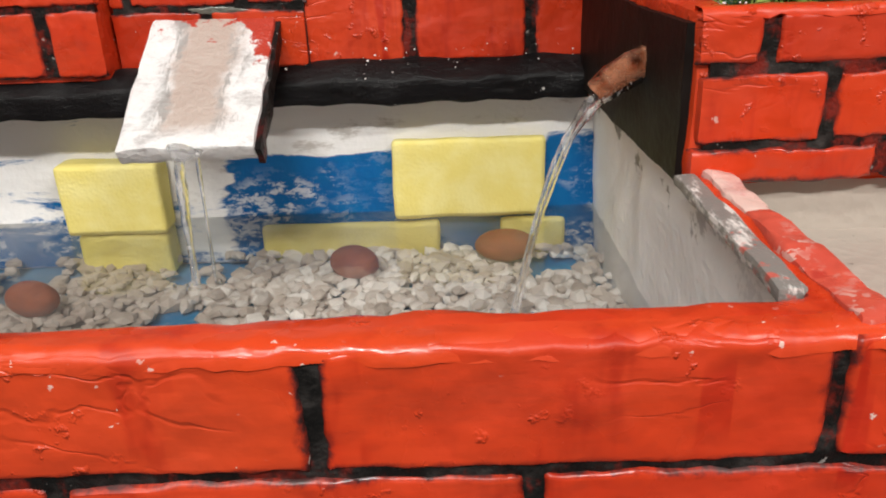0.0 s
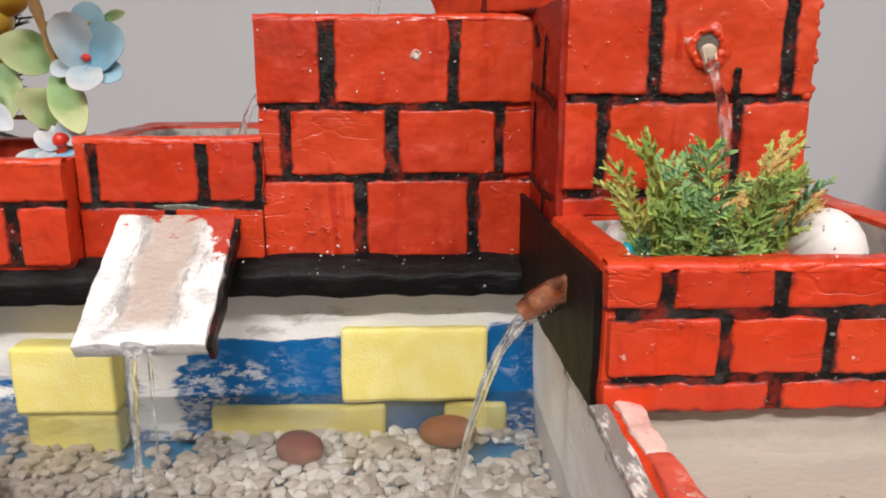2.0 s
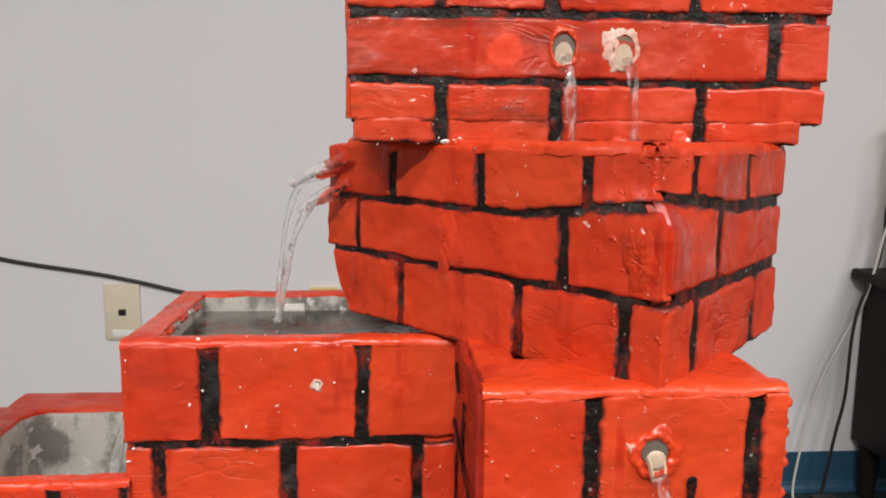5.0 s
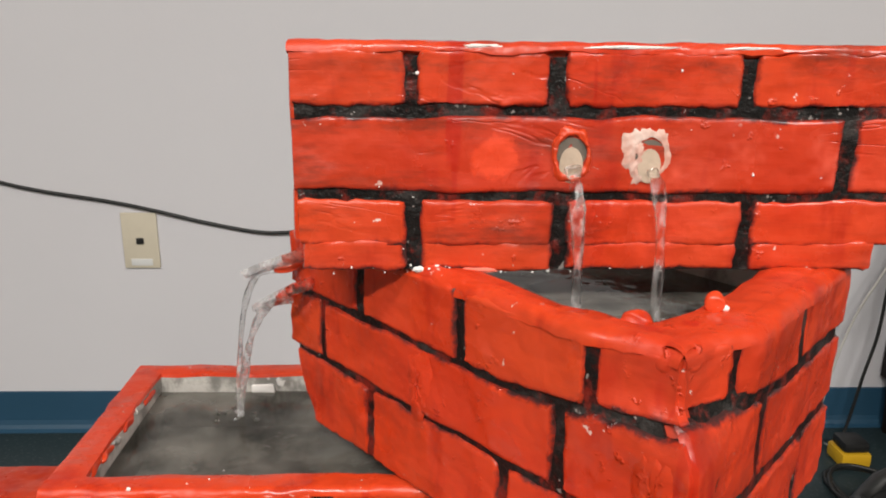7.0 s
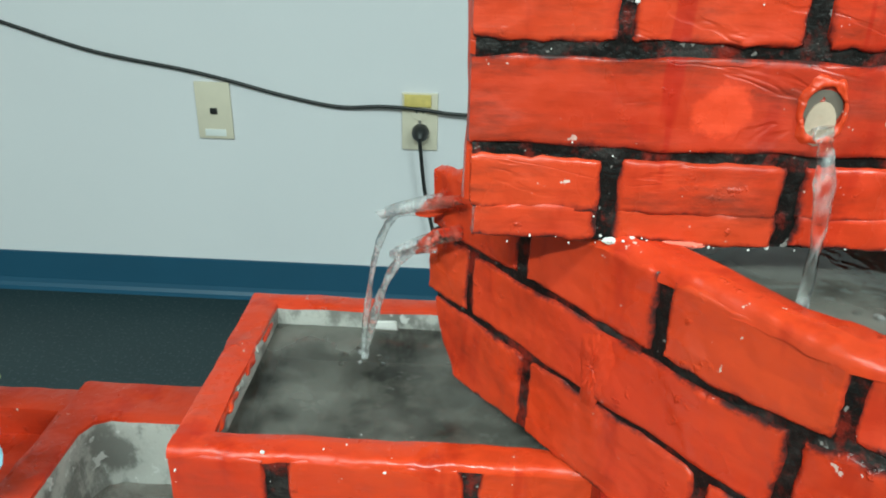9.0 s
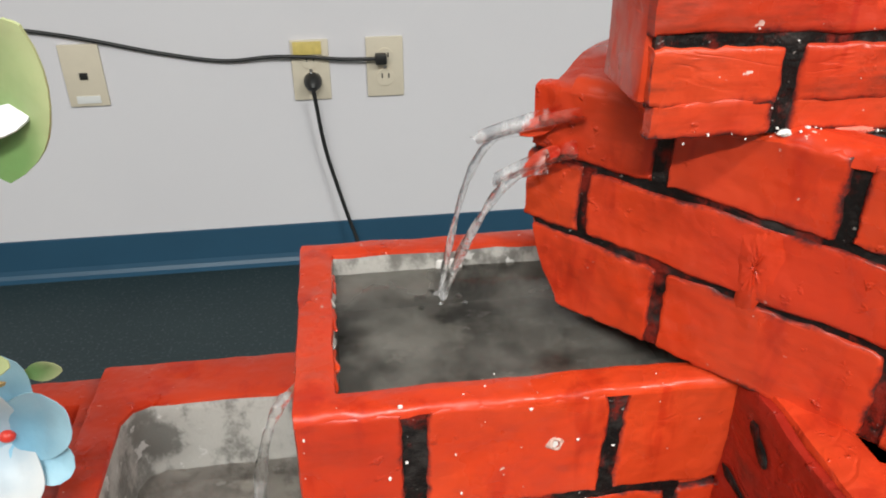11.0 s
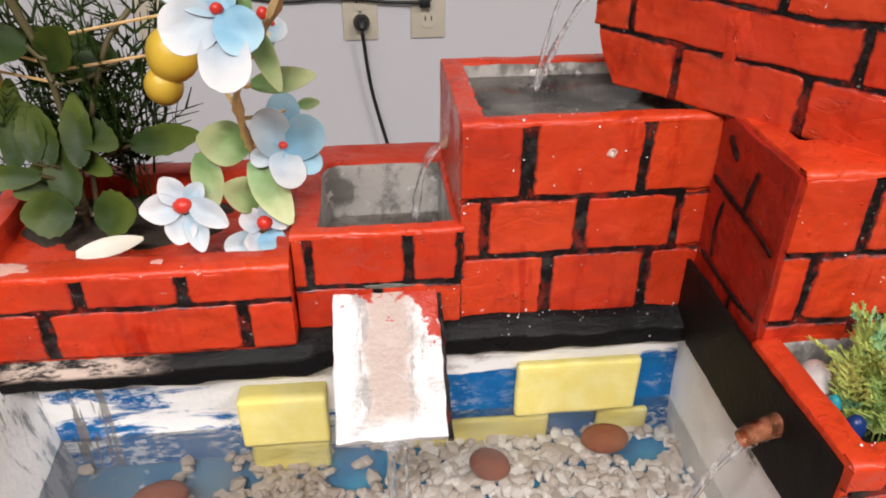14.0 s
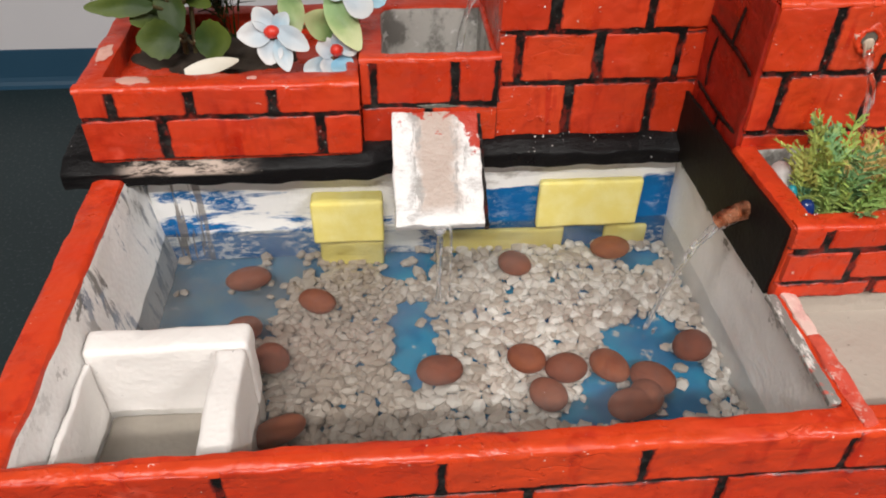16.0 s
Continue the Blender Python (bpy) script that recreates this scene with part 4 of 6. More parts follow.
part("back_panel", bm, PAINTED, pond, "white panel with blue brushwork")
m = face_matrix((-0.2425, 0.115), (0.205, 0.115))
joint_panel(m, 0.002, 0.445, 0.505, 0.6052, pond)
courses(m, [(0.5848, 0.6066, [0.0, (0.0915, 0.0028), (0.1725, 0.0028), (0.2495, 0.0030), (0.3295, 0.0028), 0.4475]), (0.5565, 0.5822, [0.0, 0.055, 0.132, 0.207, 0.284, 0.365, 0.445]), (0.520, 0.5535, [0.0, 0.09, 0.17, 0.25, 0.33, 0.445])], pond, 0.0021, 0.0036, 1.0, RED)
bead(m, 0.0, 0.4475, 0.6072, 0.0021, pond, 0.002, 0.0034, seed=9)
bm = boxed(0.0828, 0.0878, 0.1275, 0.1895, 0.6045, 0.6073, bevel=0.0008)
refine(bm, 0.004)
uneven(bm, 0.0006, 130)
part("bare_rim", bm, GRIMY, pond, "bare grimed foam edge")
for y0, y1, mat, note in ((0.1155, 0.1650, SMEARED, "rim smeared with thin red paint"), (0.1630, 0.1895, PALE_RIM, "pale end of the rim, rubbed to pinkish white")):
    bm = boxed(0.0895, 0.0966, y0, y1, 0.6040, 0.6077, bevel=0.0012)
    refine(bm, 0.003)
    uneven(bm, 0.0010, 90, 0.0007, 220)
    part("smeared_rim", bm, mat, pond, note)

# side tray
tray = part("side_tray", basin(rect(0.0958, 0.205, 0.115, 0.262), rect(0.0967, 0.192, 0.1275, 0.1945), 0.498, 0.6040, 0.590, 0.0010, 0.0009, rect(0.0985, 0.190, 0.130, 0.1935), seed=2), [RED_RIM, TRAY_FOAM, TRAY_FOAM], fountain, "shallow side tray with cream foam inside")

# black ledge over the pond's back edge
bm = boxed(-0.258, 0.090, 0.3085, 0.345, 0.6008, 0.6165, bevel=0.0015)
refine(bm, 0.005)
for v in bm.verts:
    front = max(0.0, min(1.0, (0.318 - v.co.y) / 0.0095))
    v.co.z -= front * 0.0065 * max(0.0, (v.co.z - 0.6008) / 0.0157)
    if v.co.y < 0.33:
        v.co.y -= 0.0070 * max(0.0, min(1.0, (-0.075 - v.co.x) / 0.02))
uneven(bm, 0.0015, 60, 0.0008, 170)
part("back_ledge", bm, LEDGE, fountain, "black painted bar, rubbed pale at one end")

# middle basin
mid = part("middle_basin", basin(rect(-0.0245, 0.0905, 0.3200, 0.4020), rect(-0.0143, 0.081, 0.3275, 0.3935), 0.614, 0.7120, 0.690, 0.0015, 0.0006, seed=3), [RED_RIM, GREY, GREY], fountain, "square red brick basin full of grey water")
m = face_matrix((-0.022, 0.3200), (0.0905, 0.3200))
joint_panel(m, 0.001, 0.097, 0.616, 0.7105, mid)
courses(m, [(0.6785, 0.7115, [-0.0024, (0.026, 0.0066), (0.0762, 0.0040), 0.1125]), (0.6500, 0.6752, [-0.0024, (0.0085, 0.0042), (0.0512, 0.0062), (0.0945, 0.0034), 0.1125]), (0.6155, 0.6468, [-0.0022, (0.0378, 0.0055), (0.0842, 0.0045), 0.1125])], mid, 0.0021, 0.0050, 4.4)
bead(m, -0.0022, 0.1125, 0.7124, 0.0021, mid, seed=1)
bm = boxed(0.0190, 0.0275, 0.3925, 0.3960, 0.7030, 0.7075, bevel=0.0008)
uneven(bm, 0.0008, 200)
part("foam_chip", bm, FOAM, mid, "bare white foam chip at the waterline")

for k, (y, ln, mat) in enumerate(((0.3335, 0.0040, RED_RIM), (0.3420, 0.0050, RED_RIM), (0.3505, 0.0030, GREY), (0.3600, 0.0055, RED_RIM), (0.3705, 0.0035, GREY), (0.3800, 0.0060, RED_RIM))):
    part("torn_edge", ball((-0.0146 + 0.0003 * (k % 2), y, 0.7100 - 0.0005 * (k % 3)), (0.0010, ln, 0.0012), 0.0010, 300, 3), mat, mid, "torn inner edge of the rim")

# small basin
small = part("small_basin", basin([(-0.097, 0.3181), (-0.0225, 0.3181), (-0.0225, 0.4075), (-0.080, 0.4075), (-0.097, 0.4075), (-0.097, 0.390)], [(-0.0850, 0.3240), (-0.0270, 0.3240), (-0.0270, 0.3862), (-0.0770, 0.3862), (-0.0825, 0.3838), (-0.0850, 0.3780)], 0.614, 0.665, 0.628, 0.0015, 0.0006, seed=5), [RED_RIM, GREY, GREY], fountain, "small red brick basin with grey inside")
m = face_matrix((-0.097, 0.3181), (-0.0225, 0.3181))
joint_panel(m, 0.001, 0.0735, 0.615, 0.6635, small)
courses(m, [(0.6395, 0.6646, [0.0, (0.007, 0.0040), (0.050, 0.0048), (0.0725, 0.0025), 0.0745]), (0.6155, 0.6365, [0.0, 0.036, 0.0735])], small, 0.0021, 0.0042, 6.1)
bead(m, 0.0, 0.0745, 0.6654, 0.0021, small, seed=2)

# long planter trough
trough = part("planter_trough", basin(rect(-0.240, -0.0975, 0.3071, 0.412), rect(-0.228, -0.1045, 0.3205, 0.398), 0.614, 0.6575, 0.645, 0.002, 0.0006, seed=7), [RED_RIM, RED, RED], fountain, "long red brick planter trough")
m = face_matrix((-0.240, 0.3071), (-0.0975, 0.3071))
joint_panel(m, 0.001, 0.142, 0.616, 0.655, trough)
courses(m, [(0.6418, 0.6568, [0.0, (0.017, 0.0055), (0.056, 0.0055), (0.098, 0.0050), 0.1425]), (0.6165, 0.6392, [0.0, (0.040, 0.0058), (0.121, 0.0052), 0.1425])], trough, 0.0021, 0.0050, 7.7)
bead(m, 0.0, 0.1425, 0.6579, 0.0021, trough, seed=3)

# side block
blockB = part("side_block", basin(rect(0.0873, 0.1665, 0.2571, 0.360), rect(0.100, 0.152, 0.285, 0.345), 0.600, 0.7155, 0.690, 0.0022, 0.0006, seed=9), [RED_RIM, BLACK, BLACK], fountain, "tall red brick block with a round spout hole")
m = face_matrix((0.0865, 0.2571), (0.1665, 0.2571))
joint_panel(m, 0.002, 0.0785, 0.602, 0.7125, blockB)
courses(m, [(0.6835, 0.7145, [0.0, (0.0285, 0.0034), (0.0715, 0.0040), 0.0803]), (0.6530, 0.6808, [0.0, (0.0125, 0.0034), (0.0565, 0.0038), 0.0803]), (0.6225, 0.6500, [0.0, 0.036, 0.080]), (0.602, 0.619, [0.0, 0.02, 0.06, 0.080])], blockB, 0.0021, 0.0036, 9.4)
bead(m, 0.0, 0.0803, 0.7159, 0.0021, blockB, seed=4)
m = face_matrix((0.0873, 0.319), (0.0873, 0.2565))
joint_panel(m, 0.001, 0.060, 0.612, 0.709, blockB)
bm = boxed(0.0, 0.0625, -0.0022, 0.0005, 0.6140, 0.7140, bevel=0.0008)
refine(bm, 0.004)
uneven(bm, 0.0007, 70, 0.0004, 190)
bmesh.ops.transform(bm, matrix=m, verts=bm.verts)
part("flank", bm, WASHED_SHADED, blockB, "plain red flank with thin black slashes, shade put into its paint")


def slash(m, pts, width, parent, seed):
    """One brush stroke of black paint lying on a face."""
    line = bow([(u, 0, z) for u, z in pts], 8)
    bm = tube(line, [width * 1.35 * (0.75 + 0.35 * noise.noise(Vector((k * 0.45, seed, 0)))) * (0.35 if k in (0, len(line) - 1) else 1) for k in range(len(line))], 10)
    for v in bm.verts:
        v.co.y = v.co.y * 0.30 - 0.0029
    uneven(bm, 0.0002, 300)
    bmesh.ops.transform(bm, matrix=m, verts=bm.verts)
    part("brush_stroke", bm, BLACK, parent, "black brush stroke")


slash(m, [(0.003, 0.6854), (0.028, 0.6832), (0.044, 0.6820), (0.0590, 0.6792)], 0.0014, blockB, 1.0)
slash(m, [(0.0165, 0.6800), (0.0140, 0.6665), (0.0160, 0.6521)], 0.0012, blockB, 2.0)
slash(m, [(0.0375, 0.7035), (0.0345, 0.6930), (0.0325, 0.6815)], 0.0013, blockB, 3.0)
slash(m, [(0.0105, 0.7070), (0.0195, 0.7000)], 0.0020, blockB, 4.0)
slash(m, [(0.0060, 0.6500), (0.0350, 0.6480), (0.0590, 0.6490)], 0.0013, blockB, 5.0)
slash(m, [(0.0380, 0.6480), (0.0385, 0.6240)], 0.0013, blockB, 6.0)
slash(face_matrix((0.0, 0.2571), (1.0, 0.2571)), [(0.1418, 0.6920), (0.1415, 0.6880), (0.1416, 0.6820)], 0.0013, blockB, 9.0)

for k in range(16):
    c = (0.1655 + 0.0012 * math.sin(k * 2.1), 0.2565 + 0.0016 * (k % 3), 0.683 + 0.0019 * k)
    part("paint_lump", ball(c, (0.0022 + 0.0008 * math.sin(k * 1.3), 0.0016, 0.0021), 0.0006, 200, 2), RED_RIM, blockB)

# tilted basin
F, L, R = Vector((0.1330, 0.2550)), Vector((0.0392, 0.3668)), Vector((0.1975, 0.3235))
K = L + R - F


def inset(pts, d):
    c = sum(pts, Vector((0, 0))) / len(pts)
    return [tuple(p + (c - p).normalized() * d) for p in pts]


CZ0, CZ1 = 0.7130, 0.7775
quad = [F, R, K, L]
shell = [tuple(p) for p in inset(quad, 0.0024)]
hollow_in = [Vector(p) for p in inset(quad, 0.020)]
wide = [hollow_in[0].lerp(hollow_in[3], 0.16), hollow_in[0] + (K - F).normalized() * 0.0050, hollow_in[0].lerp(hollow_in[1], 0.24)]
outer_c = [Vector(p) for p in shell]
outer_ring = [outer_c[0].lerp(outer_c[3], 0.16), outer_c[0], outer_c[0].lerp(outer_c[1], 0.24), outer_c[1], outer_c[2], outer_c[3]]
tilted = part("tilted_basin", basin(outer_ring, [*wide, hollow_in[1], hollow_in[2], hollow_in[3]], CZ0, CZ1, 0.752, 0.0030, 0.0009, seed=12), [RED_RIM, GREY, GREY], fountain, "red brick basin set at an angle")
for v in tilted.data.vertices:
    p = v.co + ORIGIN[tilted]
    near = max(0.0, 1 - math.hypot(p.x - L.x, p.y - L.y) / 0.030)
    if p.z > 0.745:
        v.co.z -= near * 0.007 * min(1.0, (p.z - 0.745) / 0.03)
fl = face_matrix(shell[3], shell[0])
fr = face_matrix(shell[0], shell[1])
lenL, lenR = (Vector(shell[0]) - Vector(shell[3])).length, (Vector(shell[1]) - Vector(shell[0])).length
joint_panel(fl, 0.003, lenL - 0.004, CZ0 + 0.001, CZ1 - 0.003, tilted)
joint_panel(fr, 0.004, lenR - 0.003, CZ0 + 0.001, CZ1 - 0.003, tilted)
courses(fl, [(0.7580, 0.7765, [0.001, (0.038, 0.0034), (0.079, 0.0034), (0.119, 0.0048), lenL + 0.0014]), (0.7380, 0.7556, [0.0, (0.018, 0.0022), (0.111, 0.0028), lenL + 0.0014]), (0.7136, 0.7357, [0.002, (0.042, 0.0028), (0.095, 0.0034), (0.132, 0.0034), lenL + 0.0014])], tilted, 0.0021, 0.0030, 12.9)
bead(fl, 0.012, lenL + 0.0012, 0.7779, 0.0021, tilted, 0.0015, 0.0036, seed=5)
courses(fr, [(0.7606, 0.7765, [-0.0014, (0.0175, 0.0026), (0.0560, 0.0030), lenR]), (0.7395, 0.7570, [-0.0014, (0.0335, 0.0030), lenR]), (0.7136, 0.7355, [-0.0014, (0.0180, 0.0056), (0.068, 0.0030), lenR])], tilted, 0.0020, 0.0040, 15.9)
part("corner_edge", ball((shell[0][0], shell[0][1] + 0.0030, 0.7735), (0.0046, 0.0042, 0.0040), 0.0009, 190, 3), RED_RIM, tilted, "rounded corner of the rim")
bead(fr, -0.0012, lenR, 0.7779, 0.0020, tilted, 0.0015, 0.0036, seed=6)

# the rim is worn back at its front corner, over the lower courses, and the joint rises there
back = (K - F).normalized()
for ob in [tilted, *[c for c in bpy.data.objects if c.parent == tilted]]:
    for v in ob.data.vertices:
        p = v.co + ORIGIN[ob]
        r = math.hypot(p.x - shell[0][0], p.y - shell[0][1])
        if r < 0.050:
            v.co.z += 0.0055 * (1 - r / 0.050) * math.exp(-((p.z - 0.7575) / 0.010) ** 2)
        if r < 0.026 and p.z > 0.752:
            d = 0.0085 * (1 - (r / 0.026) ** 1.5) * min(1.0, (p.z - 0.752) / 0.009)
            v.co.x += back.x * d
            v.co.y += back.y * d

# its lower end by the spouts is worn round
axis = (Vector(shell[0]) - Vector(shell[3])).normalized()
for ob in [tilted, *[c for c in bpy.data.objects if c.parent == tilted]]:
    for v in ob.data.vertices:
        p = v.co + ORIGIN[ob]
        u = (Vector((p.x, p.y)) - Vector(shell[3])).dot(axis)
        if u < 0.035 and p.z < 0.742:
            d = (1 - max(u, 0.0) / 0.035) * 0.011 * min(1.0, (0.742 - p.z) / 0.027) ** 2
            v.co.x += axis.x * d
            v.co.y += axis.y * d

# top block
top = part("top_block", basin(rect(0.0495, 0.206, 0.3190, 0.341), rect(0.058, 0.198, 0.3262, 0.3350), 0.7845, 0.8328, 0.815, 0.0022, 0.0006, seed=14), [RED_RIM, GREY, GREY], fountain, "long red brick block on the top of the fountain")
bm = boxed(0.0565, 0.197, 0.3194, 0.344, 0.7772, 0.7850, bevel=0.0015)
refine(bm, 0.006)
uneven(bm, 0.0008, 90)
part("foot_slab", bm, RED_RIM, top, "chipped red foot")
m = face_matrix((0.052, 0.3190), (0.206, 0.3190))
joint_panel(m, -0.001, 0.1490, 0.786, 0.830, top)
courses(m, [(0.8186, 0.8320, [-0.0022, (0.0272, 0.0030), (0.0623, 0.0040), (0.1085, 0.0034), 0.154]), (0.7978, 0.8156, [-0.0022, (0.1355, 0.0040), 0.154])], top, 0.0021, 0.0034, 16.9, SOOTY)
bead(m, -0.0022, 0.154, 0.8332, 0.0021, top, 0.002, 0.0022, SOOTY, seed=8)
courses(m, [(0.7838, 0.7957, [-0.0014, (0.0275, 0.0036), (0.0645, 0.0036), (0.1120, 0.0034), 0.154])], top, 0.0021, 0.0034, 19.9, SOOTY)
joint_panel(m, 0.004, 0.1425, 0.7772, 0.7865, top, 0.0013)
courses(m, [(0.7766, 0.7852, [-0.0004, (0.0275, 0.0036), (0.0645, 0.0036), (0.1118, 0.0034), 0.1465])], top, 0.0019, 0.0034, 23.9, SOOTY, 0.0)
# planter box
pbox = part("planter_box", basin([(0.0860, 0.1910), (0.198, 0.1910), (0.198, 0.300), (0.168, 0.300), (0.168, 0.2565), (0.0835, 0.2565)], [(0.0965, 0.2005), (0.185, 0.2005), (0.185, 0.290), (0.176, 0.290), (0.176, 0.2545), (0.0945, 0.2545)], 0.6045, 0.6445, 0.622, 0.002, 0.0006, seed=21), [RED_RIM, GREY, SOIL], fountain, "open red brick planter box")
m = face_matrix((0.0860, 0.1910), (0.198, 0.1910))
joint_panel(m, 0.003, 0.1105, 0.606, 0.6425, pbox)
courses(m, [(0.6332, 0.6440, [0.0, (0.0160, 0.0038), (0.0450, 0.0040), (0.0790, 0.0040), 0.112]), (0.6148, 0.6298, [0.001, (0.0310, 0.0030), (0.0585, 0.0026), 0.0875, 0.112]), (0.6050, 0.6124, [0.0, (0.0455, 0.0034), 0.0775, 0.112])], pbox, 0.0019, 0.0034, 22.4)
bead(m, 0.0, 0.112, 0.6449, 0.0019, pbox, seed=7)
bm = boxed(0.0840, 0.0862, 0.1930, 0.318, 0.6045, 0.6415)
refine(bm, 0.006)
for v in bm.verts:
    v.co.x -= 0.0025 * min(1.0, (v.co.y - 0.193) / 0.064)
uneven(bm, 0.0005, 140)
part("black_flank", bm, FLANK_BLACK, pbox, "black painted flank")

# ramp from the small basin to the pond
bm = bmesh.new()
box(bm, -0.0815, -0.0350, 0.0, 0.066, 0.0, 0.007, bevel=0.0012)
refine(bm, 0.005)
dirn = Vector((0, -0.0555, -0.0355)).normalized()
for v in bm.verts:
    x, s, h = v.co
    up = Vector((0, dirn.z, -dirn.y))
    v.co = Vector((x, 0.316, 0.6345)) + dirn * s + up * (h - 0.007)
uneven(bm, 0.0010, 70, 0.0007, 210)
chute = part("ramp", bm, RAMP, fountain, "white foam ramp, stained beige by water")
bm = bmesh.new()
box(bm, -0.0350, -0.0330, 0.0, 0.066, 0.0, 0.0065)
refine(bm, 0.004)
for v in bm.verts:
    x, s, h = v.co
    v.co = Vector((x, 0.316, 0.6335)) + dirn * s + Vector((0, dirn.z, -dirn.y)) * (h - 0.007)
uneven(bm, 0.0008, 150)
part("ramp_edge", bm, BLACK, chute, "black painted edge")

# water surfaces


def sheet(pts, z, mat, label):
    bm = bmesh.new()
    vs = [bm.verts.new((x, y, z)) for x, y in pts]
    bm.faces.new(vs)
    ob = part("water_surface", bm, mat, fountain, label, smooth=False)
    return ob


sheet(rect(PX0 + 0.004, PX1 + 0.0040, PY0 + 0.0015, 0.3235), 0.552, POND_WATER, "clear shallow pond water, slightly cloudy")
sheet(rect(-0.0143, 0.0815, 0.3280, 0.3938), 0.7045, BASIN_WATER, "grey basin water")
sheet(rect(-0.0853, -0.0268, 0.3237, 0.3865), 0.6345, SMALL_WATER, "shallow grey basin water")
sheet(inset(quad, 0.0198), 0.766, BASIN_WATER, "grey basin water")

# spouts


def hollow(points, r, wall, mat, label, parent):
    """A short pipe with an open bore."""
    bm = tube(points, r, 16, False)
    inner = tube(points, [q - wall for q in r] if isinstance(r, list) else r - wall, 16, False)
    mesh = bpy.data.meshes.new("bore")
    inner.to_mesh(mesh)
    inner.free()
    bm.from_mesh(mesh)
    bpy.data.meshes.remove(mesh)
    bmesh.ops.bridge_loops(bm, edges=[e for e in bm.edges if e.is_boundary])
    uneven(bm, 0.0005, 260)
    return part("spout", bm, mat, parent, label)


hollow([(0.0865, 0.226, 0.6286), (0.0800, 0.2265, 0.6262), (0.0750, 0.227, 0.6230), (0.0708, 0.2272, 0.6194)], [0.0047, 0.0046, 0.0043, 0.0038], 0.0008, CLEAR_BROWN, "cloudy brown plastic tube", pbox)
PALE_PIPE = plain("pale_pipe", (0.50, 0.39, 0.30), 0.35, vary=0.3, scale=220)
TORN = foam("torn_foam", (0.66, 0.53, 0.47), (0.50, 0.17, 0.11), 0.26, 500)
def torn_lip(c, r0, r1, rise, ragged, seed, tall=1.15):
    """A torn lip round a hole in a face that looks to -y: a ring with a ragged outer edge, highest in its middle."""
    bm = bmesh.new()
    around, steps = 56, 9
    rings = []
    for j in range(steps + 1):
        s = j / steps
        ring = []
        for k in range(around):
            a = 2 * math.pi * k / around
            d = Vector((math.cos(a), math.sin(a), 0))
            edge = r1 * (1 + ragged * noise.noise(d * 1.3 + Vector((seed, 0, 0))) + ragged * 0.35 * noise.noise(d * 3.3 + Vector((0, seed, 0))) + ragged * 0.35 * noise.noise(d * 9 + Vector((0, seed, 3))))
            q = r0 * (1 + 0.10 * noise.noise(d * 2 + Vector((0, 0, seed)))) * (1 - s) + (r1 + (edge - r1) * s * s) * s
            h = rise * math.sin(math.pi * min(1.0, s * 0.75 + 0.25)) ** 0.8
            h *= 1 + 0.55 * noise.noise(Vector((d.x * q, d.y * q, 0)) * 800 + Vector((seed, seed, 0)))
            ring.append(bm.verts.new((c[0] + d.x * q, c[1] - h, c[2] + d.y * q * tall)))
        rings.append(ring)
    for p, q in zip(rings, rings[1:]):
        for k in range(around):
            bm.faces.new((p[k], q[k], q[(k + 1) % around], p[(k + 1) % around]))
    bmesh.ops.recalc_face_normals(bm, faces=bm.faces)
    return bm


def spout_hole(hx, hy, hz, r, parent, lip_mat, lip_label, spread, ragged, rise, seed, drop=0.38):
    """A round hole: a solid disc with the bore's shade in its colour, the pale pipe lying in its lower part, a torn lip
    round it.
    """
    part("bore", tube([(hx, hy + 0.0030, hz + r * 0.30), (hx, hy - 0.0002, hz + r * 0.30)], [r * 1.02, r * 1.02], 18), BORE, parent, "solid disc in the colour of the bore's shade")
    bm = tube([(hx, hy + 0.002, hz), (hx, hy - 0.0006, hz)], [r * 0.92, r * 0.92], 18)
    bmesh.ops.transform(bm, matrix=Matrix.Translation((hx, 0, hz - r * drop)) @ Matrix.Diagonal((0.86, 1, 1.30, 1)) @ Matrix.Translation((-hx, 0, -hz)), verts=bm.verts)
    part("pipe", bm, PALE_PIPE, parent, "pale inner pipe")
    part("torn_lip", torn_lip((hx, hy, hz + r * 0.15), r, r * spread, rise, ragged, seed, 1.35), lip_mat, parent, lip_label)


# Brown-grey stands for the shade inside the holes.
BORE = plain("shaded_bore", (0.13, 0.105, 0.085), 0.6, vary=0.3, scale=200)
bm = tube([(0.1312, 0.2600, 0.6992), (0.1312, 0.2542, 0.6992)], 0.0036, 20)
part("bore", bm, BORE, blockB, "solid disc coloured like the hole's shade")
part("pipe", ball((0.1316, 0.2543, 0.6968), (0.0028, 0.0008, 0.0026), 0.0003, 200, 3), PALE_PIPE, blockB, "pale inner pipe")
part("torn_lip", torn_lip((0.1312, 0.2547, 0.6982), 0.0038, 0.0066, 0.0012, 0.40, 2.0, 1.15), RED_RIM, blockB, "red-painted lip")
part("torn_lip", torn_lip((0.1254, 0.2549, 0.6995), 0.0004, 0.0015, 0.0010, 0.8, 6.0, 1.6), TORN, blockB, "torn white foam")
spout_hole(0.1182, 0.3168, 0.8062, 0.0037, top, RED_RIM, "red-painted lip", 1.40, 0.25, 0.0011, 3.0, 0.50)
spout_hole(0.1376, 0.3168, 0.8060, 0.0036, top, TORN, "torn white foam", 1.62, 0.60, 0.0005, 7.0, 0.50)
part("torn_lip", torn_lip((0.1340, 0.3168, 0.8066), 0.0006, 0.0029, 0.0006, 0.6, 11.0, 1.5), TORN, top, "torn white foam")
